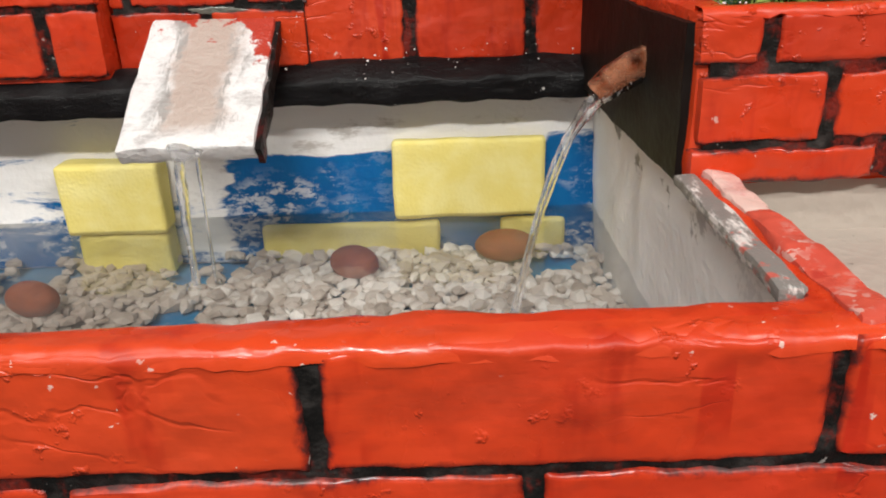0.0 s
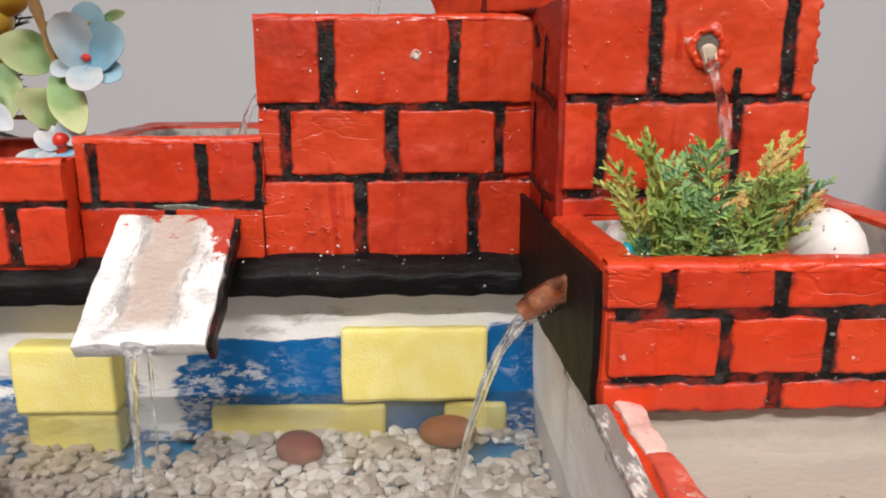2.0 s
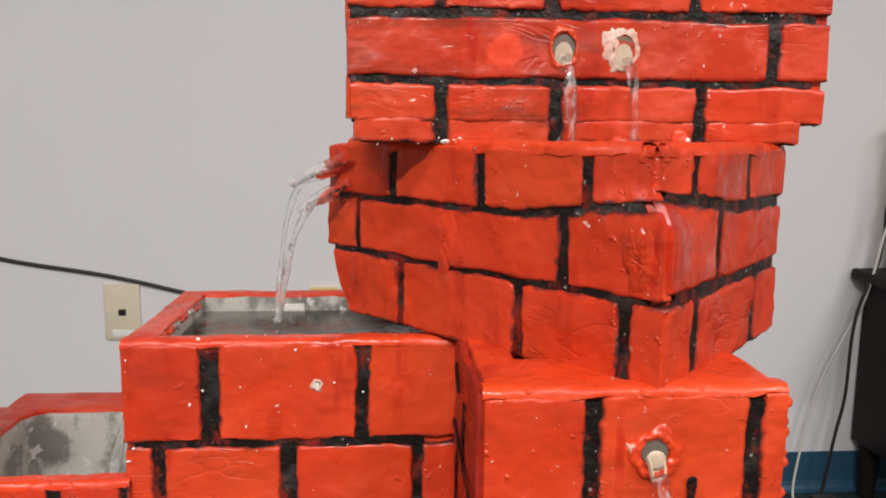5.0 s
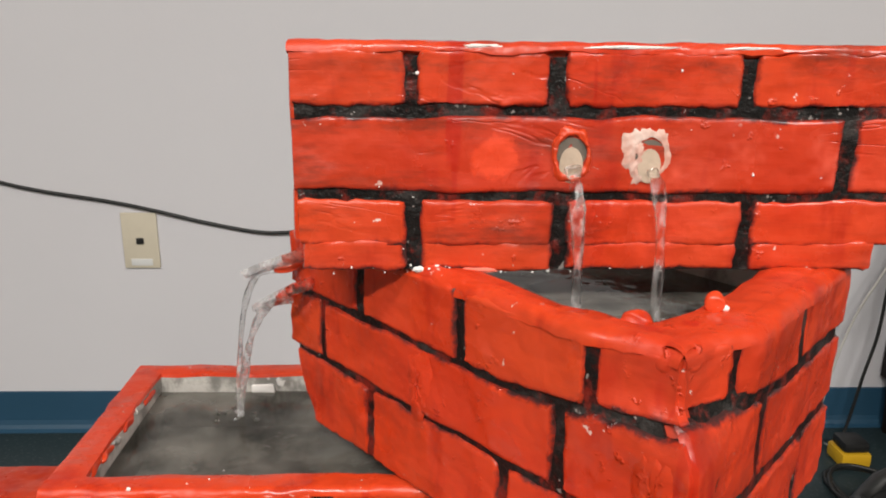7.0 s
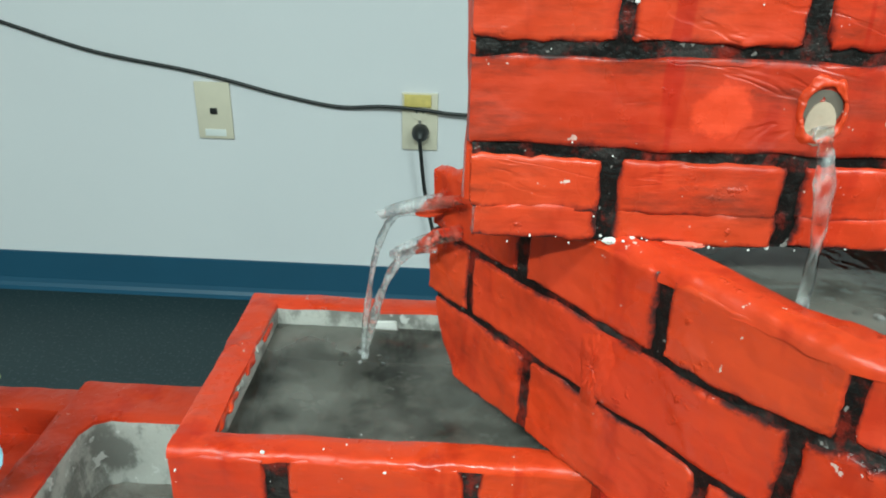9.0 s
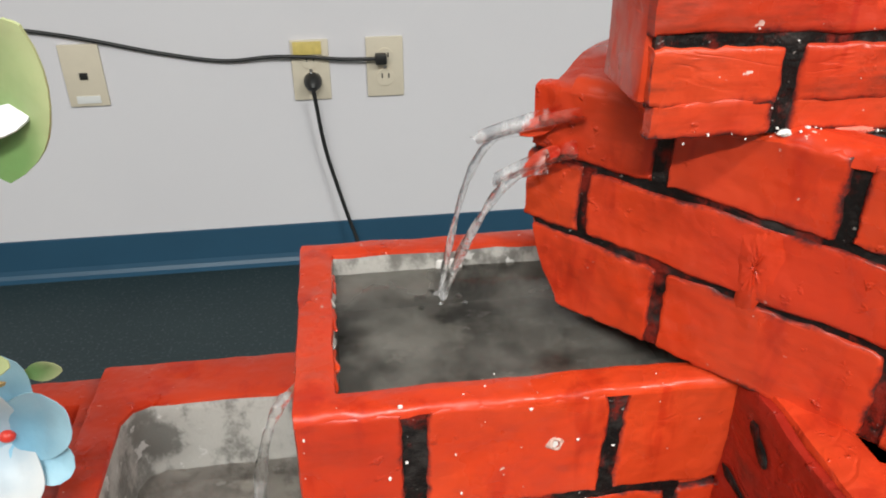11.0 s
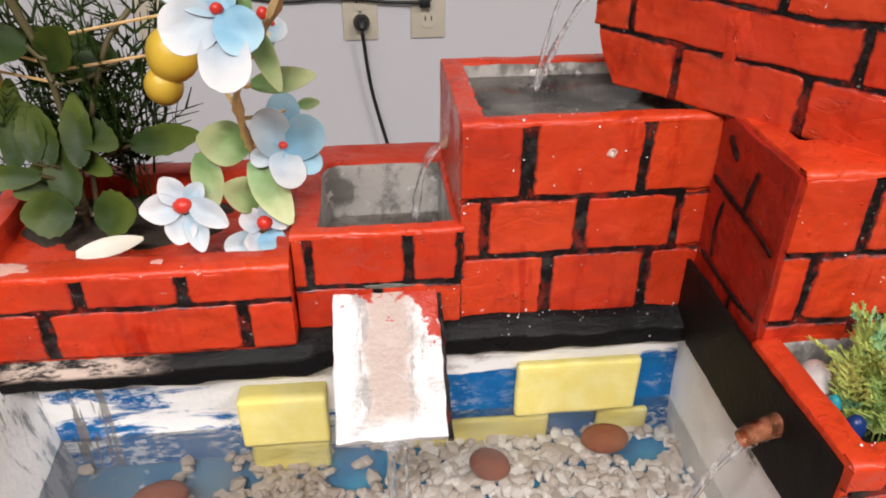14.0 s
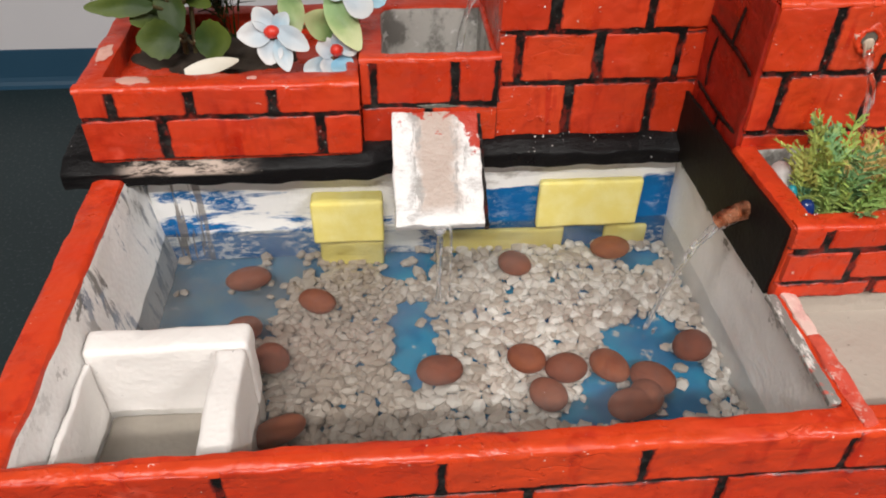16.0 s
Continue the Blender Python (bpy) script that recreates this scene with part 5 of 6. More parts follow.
# White lip and nozzle, put in for a bright glint as well.
part("torn_lip", torn_lip((0.0392, 0.3178, 0.6970), 0.0009, 0.0021, 0.0007, 0.4, 5.0), TORN, mid, "torn white foam")
hollow([(0.039, 0.3205, 0.6975), (0.039, 0.3176, 0.6970)], [0.0015, 0.0016], 0.0006, FOAM, "small white drip nozzle, also put in for a bright glint", mid)


def torn_spout(root, tip, r, label, parent, seed, mats=None):
    """Half of a split plastic pipe with a torn, pointed end: red-smeared at the root, clear at the tip."""
    a, b = Vector(root), Vector(tip)
    d = (b - a).normalized()
    side = d.cross(Vector((0, 0, 1))).normalized()
    up = side.cross(d)
    for name, t0, t1, mat, note in mats or (("spout", 0.0, 0.36, CLEAR_RED, label), ("spout_tip", 0.34, 1.0, STREAM, "clear torn plastic tip")):
        bm = bmesh.new()
        rows = []
        for i in range(9):
            row = []
            for k in range(-5, 6):
                ang = k / 5 * 1.9
                reach = t0 + (t1 - t0) * i / 8
                if i == 8:
                    reach += 0.10 * noise.noise(Vector((k * 1.7, seed, t1)))
                rr = r * (1 - 0.25 * reach) * (1 + 0.08 * noise.noise(Vector((k, i * 0.7, seed))))
                sag = -0.003 * reach * reach
                row.append(bm.verts.new(a + (b - a) * reach + side * math.sin(ang) * rr - up * (math.cos(ang) * rr) + Vector((0, 0, sag))))
            rows.append(row)
        for p, q in zip(rows, rows[1:]):
            for k in range(10):
                bm.faces.new((p[k], p[k + 1], q[k + 1], q[k]))
        bmesh.ops.recalc_face_normals(bm, faces=bm.faces)
        bmesh.ops.solidify(bm, geom=bm.faces[:], thickness=0.0005)
        part(name, bm, mat, parent, note)


torn_spout((0.0500, 0.3515, 0.7722), (0.0265, 0.3650, 0.7640), 0.0031, "torn red plastic spout", tilted, 1.0)
torn_spout((0.0480, 0.3500, 0.7628), (0.0300, 0.3590, 0.7545), 0.0028, "torn red plastic spout", tilted, 2.0)
torn_spout((0.1315, 0.2548, 0.6974), (0.1321, 0.2528, 0.6956), 0.0029, "", blockB, 3.0, [("spout", 0.0, 1.0, PALE_PIPE, "pale split pipe")])
for p, q in (((0.046, 0.3590, 0.7665), (0.0365, 0.3600, 0.7625)), ((0.046, 0.3560, 0.7600), (0.0370, 0.3565, 0.7530))):
    part("paint_shred", leaf_mesh(p, q, 0.005, (0.2, -0.6, 0.7), 0.3, 0.1), RED, tilted, "curled shred of red paint")
hollow([(-0.018, 0.366, 0.687), (-0.0235, 0.366, 0.685), (-0.0275, 0.365, 0.6815)], [0.0024, 0.0025, 0.0023], 0.0006, BROWN_TUBE, "small cloudy spout", mid)

# smears of paint, rubbed rims and white flecks for paint crumbs and glints
WET_GREY = plain("wet_dark_grey", (0.13, 0.13, 0.11), 0.25, vary=0.4, scale=150)
WORN = red_paint("rubbed_rim", (0.66, 0.30, 0.26), (0.60, 0.16, 0.12), 0.12)
PINK = red_paint("wet_pink_smear", (0.74, 0.15, 0.11), (0.60, 0.06, 0.04), 0.03)


def smear(m, u, z, ru, rz, rise, mat, parent, seed, label, ragged=0.45):
    """A lumpy patch of paint or foam lying on the face m."""
    bm = torn_lip((0, 0, 0), 0.02, 1.0, rise, ragged, seed, 1.0)
    bmesh.ops.contextual_create(bm, geom=[e for e in bm.edges if e.is_boundary and e.verts[0].co.length < 0.2])
    bmesh.ops.transform(bm, matrix=m @ Matrix.Translation((u, -0.0019, z)) @ Matrix.Diagonal((ru, 1, rz, 1)), verts=bm.verts)
    return part("paint_smear", bm, mat, parent, label)


part("foam_chip", ball((0.1470, 0.2856, 0.7785), (0.0018, 0.0010, 0.0008), 0.0007, 260, 3), FOAM, tilted, "bare white foam on the rim")
part("rim_lump", ball((0.1460, 0.2868, 0.7785), (0.0025, 0.0022, 0.0030), 0.0012, 330, 4), RED_RIM, tilted, "lump of paint on the rim")
part("rim_lump", ball((0.1270, 0.2810, 0.7774), (0.0034, 0.0022, 0.0019), 0.0016, 240, 4), RED_RIM, tilted, "lump of paint on the rim")
em = face_matrix((0.052, 0.3190), (0.206, 0.3190))
for u, w, k in ((0.044, 0.005, 3), (0.079, 0.010, 4), (0.108, 0.006, 5)):
    smear(em, u, 0.8324, w, 0.00045, 0.0003, FOAM, top, k, "rim rubbed to the white foam")
smear(fl, 0.0640, 0.7455, 0.0048, 0.0105, 0.0010, RED_RIM, tilted, 6.0, "crumbled red paint")
smear(fl, lenL - 0.0060, 0.7475, 0.0050, 0.0100, 0.0012, RED_RIM, tilted, 7.0, "thick wet smear of paint")


smear(face_matrix((-0.097, 0.3181), (-0.0225, 0.3181)), 0.0410, 0.6372, 0.0100, 0.0013, 0.0003, WET_GREY, small, 15.0, "wet grey overflow lip above the ramp")


def flecks(count, spread, seed, parent):
    """Tiny white crumbs over an edge, as splashed paint and in place of wet glints, joined into one part."""
    rng = np.random.default_rng(seed)
    ico = bmesh.new()
    bmesh.ops.create_icosphere(ico, subdivisions=1, radius=1.0)
    unit = np.array([v.co[:] for v in ico.verts])
    faces = np.array([[v.index for v in f.verts] for f in ico.faces])
    ico.free()
    (x0, x1), (y0, y1), (z0, z1) = spread
    verts = [unit * (0.00013 + 0.00040 * rng.random() ** 3) * rng.uniform(0.6, 1.5, 3) + (rng.uniform(x0, x1), rng.uniform(y0, y1), rng.uniform(z0, z1)) for _ in range(count)]
    mesh = bpy.data.meshes.new("fleck_spray")
    mesh.from_pydata(np.concatenate(verts).tolist(), [], np.concatenate([faces + k * len(unit) for k in range(count)]).tolist())
    mesh.materials.append(FOAM)
    ob = new("fleck_spray", mesh)
    ob.parent = parent
    ob.location = -ORIGIN[parent]
    tagged(ob, "fine white flecks of paint, also put in for wet glints", kind="stuff")


flecks(34, ((-0.030, 0.088), (0.3110, 0.3178), (0.6150, 0.6215)), 1, mid)
flecks(40, ((-0.090, -0.025), (0.3155, 0.3165), (0.6160, 0.6345)), 2, small)
flecks(46, ((0.0855, 0.0900), (0.2540, 0.3100), (0.612, 0.650)), 3, blockB)
flecks(26, ((-0.022, 0.088), (0.3174, 0.3181), (0.640, 0.712)), 4, mid)
flecks(16, ((-0.0248, -0.0220), (0.3168, 0.3185), (0.622, 0.712)), 5, mid)
flecks(14, ((-0.020, 0.080), (0.3180, 0.3275), (0.7118, 0.7130)), 6, mid)
flecks(22, ((0.088, 0.166), (0.2544, 0.2552), (0.655, 0.716)), 7, blockB)
flecks(16, ((0.058, 0.200), (0.3166, 0.3174), (0.7775, 0.832)), 8, top)
flecks(26, ((0.058, 0.150), (0.3160, 0.3178), (0.7760, 0.7785)), 9, top)
flecks(50, ((-0.258, 0.090), (0.3090, 0.3200), (0.6130, 0.6172)), 10, fountain)
flecks(24, ((0.090, 0.196), (0.1885, 0.2000), (0.6445, 0.6455)), 11, pbox)

flecks(20, ((0.078, 0.086), (0.3150, 0.3172), (0.7745, 0.7790)), 12, top)
smear(em, 0.0290, 0.7772, 0.0016, 0.0008, 0.0010, FOAM, top, 40.0, "torn white foam")
smear(em, 0.0440, 0.7770, 0.0060, 0.0007, 0.0010, PINK, top, 41.0, "wet torn edge of the paint")
tm = Matrix.Translation((0, 0, 0.6560)) @ pose(0, 0, 0, -90, 0, 0)
for cx, cy, ru, rv, k in ((-0.2340, 0.3470, 0.0040, 0.0110, 20), (-0.2120, 0.3135, 0.0090, 0.0045, 21), (-0.1520, 0.3140, 0.0030, 0.0020, 22)):
    smear(tm, cx, cy, ru, rv, 0.0003, WORN, trough, k, "rim rubbed to pinkish white")

# falling water
stream([(0.0385, 0.3605, 0.7635), (0.030, 0.3635, 0.7600), (0.0245, 0.3672, 0.7480), (0.0205, 0.3722, 0.7260), (0.0180, 0.3770, 0.7045)], 0.0011, 0.0009, tilted, 1.0)
stream([(0.0420, 0.3525, 0.7560), (0.034, 0.3560, 0.7525), (0.0275, 0.3608, 0.7400), (0.0225, 0.3690, 0.7220), (0.0188, 0.3755, 0.7045)], 0.0013, 0.0012, tilted, 2.0)
stream([(-0.0285, 0.365, 0.6822), (-0.034, 0.362, 0.677), (-0.039, 0.357, 0.664), (-0.0435, 0.350, 0.6345)], 0.0016, 0.0018, mid, 3.0)
stream([(0.1320, 0.2525, 0.6935), (0.1328, 0.2490, 0.6880), (0.1340, 0.2425, 0.6760), (0.1350, 0.2400, 0.6500)], 0.0019, 0.0014, blockB, 4.0)
stream([(0.1184, 0.3150, 0.8040), (0.1190, 0.3118, 0.7985), (0.1195, 0.3085, 0.7860), (0.1197, 0.3075, 0.7660)], 0.0019, 0.0013, top, 5.0)
stream([(0.1380, 0.3150, 0.8035), (0.1392, 0.3118, 0.7985), (0.1400, 0.3095, 0.7860), (0.1400, 0.3090, 0.7660)], 0.0017, 0.0011, top, 6.0)
stream([(0.0715, 0.2270, 0.6195), (0.0672, 0.2268, 0.6145), (0.0615, 0.2265, 0.6040), (0.0540, 0.2260, 0.5815), (0.0475, 0.2255, 0.5520)], 0.0014, 0.0008, pbox, 7.0)
stream([(0.0730, 0.2262, 0.6185), (0.0682, 0.2258, 0.6130), (0.0628, 0.2256, 0.6040), (0.0552, 0.2255, 0.5815), (0.0488, 0.2252, 0.5520)], 0.0009, 0.0005, pbox, 10.0)

# drops and bubbles where the streams land
rng = random.Random(61)
for cx, cy, cz, host, reach in ((0.0184, 0.3760, 0.7045, mid, 0.011), (-0.0435, 0.3500, 0.6345, small, 0.007), (0.1197, 0.3075, 0.7660, tilted, 0.008), (0.1400, 0.3090, 0.7660, tilted, 0.008), (0.0478, 0.2255, 0.5520, pond, 0.008), (-0.0597, 0.2545, 0.5520, pond, 0.009)):
    for k in range(9):
        a, d, r = rng.uniform(0, 6.28), reach * rng.random() ** 0.7, rng.uniform(0.0005, 0.0012)
        part("bubble", ball((cx + math.cos(a) * d, cy + math.sin(a) * d * 0.8, cz + r * 0.15), (r, r, r * 0.8), 0, 80, 2), STREAM, host, "small bubble on the water")
stream([(-0.0590, 0.2600, 0.5985), (-0.0592, 0.2565, 0.5940), (-0.0595, 0.2550, 0.5800), (-0.0597, 0.2545, 0.5520)], 0.0019, 0.0015, chute, 8.0, 0.0028)
stream([(-0.0535, 0.2600, 0.5982), (-0.0533, 0.2575, 0.5945), (-0.0532, 0.2565, 0.5800), (-0.0534, 0.2562, 0.5520)], 0.0007, 0.0005, chute, 9.0, 0.0010)

# ---- things in the pond ----


def sponge(x0, x1, y0, y1, z0, z1, label, lean=0.0):
    bm = boxed(x0, x1, y0, y1, z0, z1, bevel=0.0022, seg=3)
    refine(bm, 0.006)
    uneven(bm, 0.0006, 60)
    thing("sponge", bm, SPONGE, label, "sponge", "yellow sponges in the pond")


sponge(0.0055, 0.0685, 0.3165, 0.3222, 0.5500, 0.5838, "flat pale yellow sponge sheet against the painted wall")
sponge(-0.130, -0.088, 0.309, 0.3222, 0.5500, 0.5800, "thick pale yellow sponge block just above the water")
sponge(-0.1265, -0.0885, 0.3100, 0.3222, 0.5312, 0.5498, "short pale yellow sponge block under water")
sponge(-0.052, 0.024, 0.3180, 0.3222, 0.5312, 0.5482, "long pale yellow sponge strip under water")
sponge(0.050, 0.0775, 0.3180, 0.3222, 0.5312, 0.5482, "short pale yellow sponge strip under water")

filter_box = empty("filter_box", (-0.185, 0.168, 0.5305), "square white foam box standing in the pond corner", "foam box")
for name, size, mat in (("back_wall", (-0.2215, -0.1500, 0.1885, 0.2030, 0.5305, 0.5920), FOAM), ("side_wall", (-0.1640, -0.1503, 0.1285, 0.1882, 0.5305, 0.5915), FOAM), ("thin_wall", (-0.2215, -0.2187, 0.1285, 0.1882, 0.5305, 0.5860), FOAM), ("floor_slab", (-0.2184, -0.1643, 0.1285, 0.1882, 0.5305, 0.5500), TRAY_FOAM)):
    bm = boxed(*size, bevel=0.0012 if name == "thin_wall" else 0.0028, seg=3)
    refine(bm, 0.005)
    uneven(bm, 0.0011, 45, 0.0006, 160)
    part(name, bm, mat, filter_box)

rnd = random.Random(7)
STONES = [(-0.168, 0.292, 12, 7, 10), (-0.127, 0.269, 10, 6.5, -20), (-0.149, 0.226, 9, 8, -35), (-0.166, 0.250, 9, 7.5, 20), (-0.142, 0.180, 13, 6.5, 25), (-0.062, 0.212, 11, 8.5, 0), (-0.010, 0.296, 9.5, 8, -40), (0.051, 0.306, 11, 8, 0), (-0.016, 0.217, 9.5, 8, -30), (0.004, 0.211, 10, 8, 0), (-0.009, 0.193, 9.5, 8.5, -55), (0.026, 0.209, 10.5, 8.5, -60), (0.047, 0.201, 11, 8.5, -30), (0.031, 0.184, 11.5, 8, 10), (0.076, 0.220, 10, 9, 40), (0.040, 0.189, 10, 8, 70)]
for k, (x, y, a, b, turn) in enumerate(STONES):
    x = min(x, PX1 - 0.013)
    bm = ball((x, y, 0.5405 + 0.001 * (k % 3)), (a / 900, b / 900, 0.0066), 0.0006, 70, 3, turn, rnd.uniform(-8, 8))
    thing("terracotta_stone", bm, TERRACOTTA, "smooth oval terracotta-brown stone lying on the gravel under water", "stone", "terracotta stones in the pond")


def pebbles():
    """The loose cream gravel: angular little stones in two layers, with bare blue patches."""
    ico = bmesh.new()
    bmesh.ops.create_icosphere(ico, subdivisions=1, radius=1.0)
    ico.verts.ensure_lookup_table()
    unit = np.array([v.co[:] for v in ico.verts])
    faces = np.array([[v.index for v in f.verts] for f in ico.faces])
    ico.free()
    rng = np.random.default_rng(5)
    bare = [(-0.074, 0.243, 0.014, 0.034), (0.056, 0.232, 0.026, 0.022), (0.047, 0.203, 0.034, 0.028), (-0.192, 0.280, 0.046, 0.046), (-0.190, 0.225, 0.026, 0.024), (0.012, 0.186, 0.016, 0.009), (-0.150, 0.305, 0.028, 0.012), (0.068, 0.303, 0.016, 0.009), (-0.075, 0.305, 0.02, 0.013)]
    verts, polys, at = [], [], 0
    for layer, pitch in ((0, 0.0045), (1, 0.0051)):
        for x in np.arange(PX0 + 0.016, PX1 + 0.004, pitch):
            for y in np.arange(PY0 + 0.012, 0.318, pitch):
                px, py = x + rng.uniform(-0.45, 0.45) * pitch, y + rng.uniform(-0.45, 0.45) * pitch
                keep = 1.0 if layer == 0 else 0.80
                for bx, by, rx, ry in bare:
                    d = math.hypot((px - bx) / rx, (py - by) / ry) + 0.3 * noise.noise(Vector((px * 90, py * 90, 0)))
                    if d < 1:
                        keep = 0.06 if layer == 0 else 0.0
                if px < -0.148 and py < 0.206 or px > PX1 + 0.005:
                    keep = 0
                if rng.random() > keep:
                    continue
                size = rng.uniform(0.0022, 0.0045) * (1.15 if rng.random() < 0.15 else 1)
                shape = unit * (1 + rng.uniform(-0.26, 0.22, (len(unit), 1)))
                shape = shape * size * np.array([rng.uniform(0.9, 1.35), rng.uniform(0.75, 1.05), rng.uniform(0.45, 0.68)])
                a, b = rng.uniform(0, math.tau), rng.uniform(-0.5, 0.5)
                ca, sa, cb, sb = math.cos(a), math.sin(a), math.cos(b), math.sin(b)
                rot = np.array([[ca, -sa, 0], [sa, ca, 0], [0, 0, 1]]) @ np.array([[1, 0, 0], [0, cb, -sb], [0, sb, cb]])
                zz = 0.5320 + layer * 0.0024 + rng.uniform(0, 0.0014)
                verts.append(shape @ rot.T + (px, py, zz))
                polys.append(faces + at)
                at += len(unit)
    mesh = bpy.data.meshes.new("gravel")
    mesh.from_pydata(np.concatenate(verts).tolist(), [], np.concatenate(polys).tolist())
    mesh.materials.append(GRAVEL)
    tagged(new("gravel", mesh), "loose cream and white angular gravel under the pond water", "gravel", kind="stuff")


pebbles()

# ---- plants ----


def bloom(centre, petals, parent, bead=0.0034, blunt=True):
    """A cloth flower: a red bead and petals given by root, tip, width and tint."""
    tints = {"W": PETAL_WHITE, "B": PETAL_BLUE, "P": PETAL_PALE}
    petal_words = {"W": "white cloth petal", "B": "light blue cloth petal", "P": "pale bluish cloth petal"}
    c = Vector(centre)
    bud = part("flower_head", ball(c + Vector((0, -0.0016, 0.0024)), (bead * 1.1, bead, bead), 0.0004, 200, 2), BERRY, parent, "red bead flower centre")
    for k, (root, tip, width, tint) in enumerate(petals):
        out = Vector((0.15, -0.85, 0.45)) + (c - Vector(tip)).normalized() * 0.35
        root = c.lerp(Vector(root), 0.7)
        part("petal", leaf_mesh(root, tip, width, out, 0.30, 0.12 + 0.05 * (k % 3), 0.05, 12, blunt=blunt), tints[tint], bud, petal_words[tint])


spray = empty("flower_spray", (-0.112, 0.352, 0.645), "artificial spray of blue and white cloth flowers with pale leaves", "artificial flowers")
stem = bow([(-0.114, 0.352, 0.640), (-0.112, 0.348, 0.685), (-0.112, 0.3280, 0.7250), (-0.0890, 0.2850, 0.7690), (-0.0800, 0.2690, 0.7870), (-0.0735, 0.2600, 0.7975), (-0.0650, 0.2580, 0.8060)])
part("stem", tube(stem, [(0.0019 - 0.0005 * k / len(stem)) * (1 + 0.30 * math.sin(k * 1.9)) for k in range(len(stem))], 10, True, 0.7, 3), BARK, spray, "knobbly ochre stem")


def twig(end):
    """A thin stalk from a leaf or flower to the nearest place on the stem."""
    q = min(stem, key=lambda s: (s - Vector(end)).length)
    mid_way = q.lerp(Vector(end), 0.5) + Vector((0, 0.002, -0.002))
    part("twig", tube(bow([q, mid_way, end], 5), 0.0010, 6), BARK, spray, "thin ochre stalk")


bloom((-0.1080, 0.2910, 0.7650), [((-0.1080, 0.2900, 0.7660), (-0.1280, 0.2950, 0.7735), 0.0074, "P"), ((-0.1090, 0.2900, 0.7630), (-0.1260, 0.2870, 0.7590), 0.0172, "W"), ((-0.1070, 0.2900, 0.7600), (-0.1060, 0.2755, 0.7430), 0.0160, "W"), ((-0.1050, 0.2900, 0.7670), (-0.0980, 0.2860, 0.7540), 0.0150, "B"), ((-0.1070, 0.2900, 0.7650), (-0.1060, 0.2950, 0.7735), 0.0090, "B")], spray, 0.0020)
bloom((-0.0980, 0.3420, 0.6940), [((-0.1000, 0.3410, 0.6910), (-0.1060, 0.3390, 0.7140), 0.0160, "P"), ((-0.0970, 0.3410, 0.6960), (-0.0970, 0.3470, 0.7180), 0.0140, "B"), ((-0.0980, 0.3410, 0.6930), (-0.0800, 0.3400, 0.7060), 0.0176, "B"), ((-0.0970, 0.3410, 0.6930), (-0.0820, 0.3350, 0.6870), 0.0112, "B"), ((-0.1010, 0.3410, 0.6930), (-0.0930, 0.3275, 0.6815), 0.0138, "W"), ((-0.1010, 0.3410, 0.6930), (-0.1120, 0.3390, 0.6900), 0.0084, "P")], spray, 0.0018)
bloom((-0.1410, 0.3300, 0.6735), [((-0.1420, 0.3290, 0.6750), (-0.1585, 0.3270, 0.6750), 0.0140, "W"), ((-0.1420, 0.3290, 0.6770), (-0.1490, 0.3340, 0.6865), 0.0118, "W"), ((-0.1420, 0.3290, 0.6700), (-0.1440, 0.3220, 0.6605), 0.0138, "W"), ((-0.1370, 0.3290, 0.6790), (-0.1225, 0.3240, 0.6675), 0.0116, "W"), ((-0.1370, 0.3290, 0.6710), (-0.1340, 0.3210, 0.6570), 0.0104, "P"), ((-0.1380, 0.3290, 0.6780), (-0.1330, 0.3340, 0.6835), 0.0090, "P")], spray, 0.0038, False)
bloom((-0.1090, 0.3350, 0.6605), [((-0.1130, 0.3340, 0.6540), (-0.1270, 0.3290, 0.6525), 0.0098, "P"), ((-0.1130, 0.3340, 0.6580), (-0.1180, 0.3370, 0.6670), 0.0104, "W"), ((-0.1070, 0.3340, 0.6660), (-0.0975, 0.3330, 0.6635), 0.0084, "W"), ((-0.1095, 0.3340, 0.6560), (-0.1035, 0.3270, 0.6530), 0.0118, "B"), ((-0.1120, 0.3340, 0.6550), (-0.1160, 0.3270, 0.6520), 0.0098, "W"), ((-0.1085, 0.3350, 0.6640), (-0.1060, 0.3390, 0.6700), 0.0090, "P")], spray)
bloom((-0.0951, 0.3267, 0.7499), [((-0.0996, 0.3257, 0.7474), (-0.0942, 0.3267, 0.7555), 0.0084, "P"), ((-0.0996, 0.3257, 0.7474), (-0.0888, 0.3223, 0.7499), 0.0081, "P"), ((-0.0996, 0.3257, 0.7474), (-0.0995, 0.3182, 0.7406), 0.0074, "P")], spray, 0.0010)
bloom((-0.0520, 0.2550, 0.8120), [((-0.0510, 0.2540, 0.8130), (-0.0465, 0.2525, 0.8050), 0.0126, "B"), ((-0.0530, 0.2540, 0.8110), (-0.0455, 0.2440, 0.8000), 0.0096, "W"), ((-0.0550, 0.2540, 0.8120), (-0.0612, 0.2490, 0.8030), 0.0062, "P"), ((-0.0480, 0.2545, 0.8105), (-0.0365, 0.2570, 0.8110), 0.0088, "W"), ((-0.0520, 0.2540, 0.8140), (-0.0585, 0.2590, 0.8215), 0.0094, "W"), ((-0.0490, 0.2540, 0.8150), (-0.0445, 0.2610, 0.8215), 0.0094, "B")], spray, 0.0010)
for end in ((-0.1076, 0.2934, 0.7650), (-0.0980, 0.3440, 0.6940), (-0.1405, 0.3320, 0.6735), (-0.1090, 0.3370, 0.6605), (-0.0951, 0.3267, 0.7499)):
    twig(end)
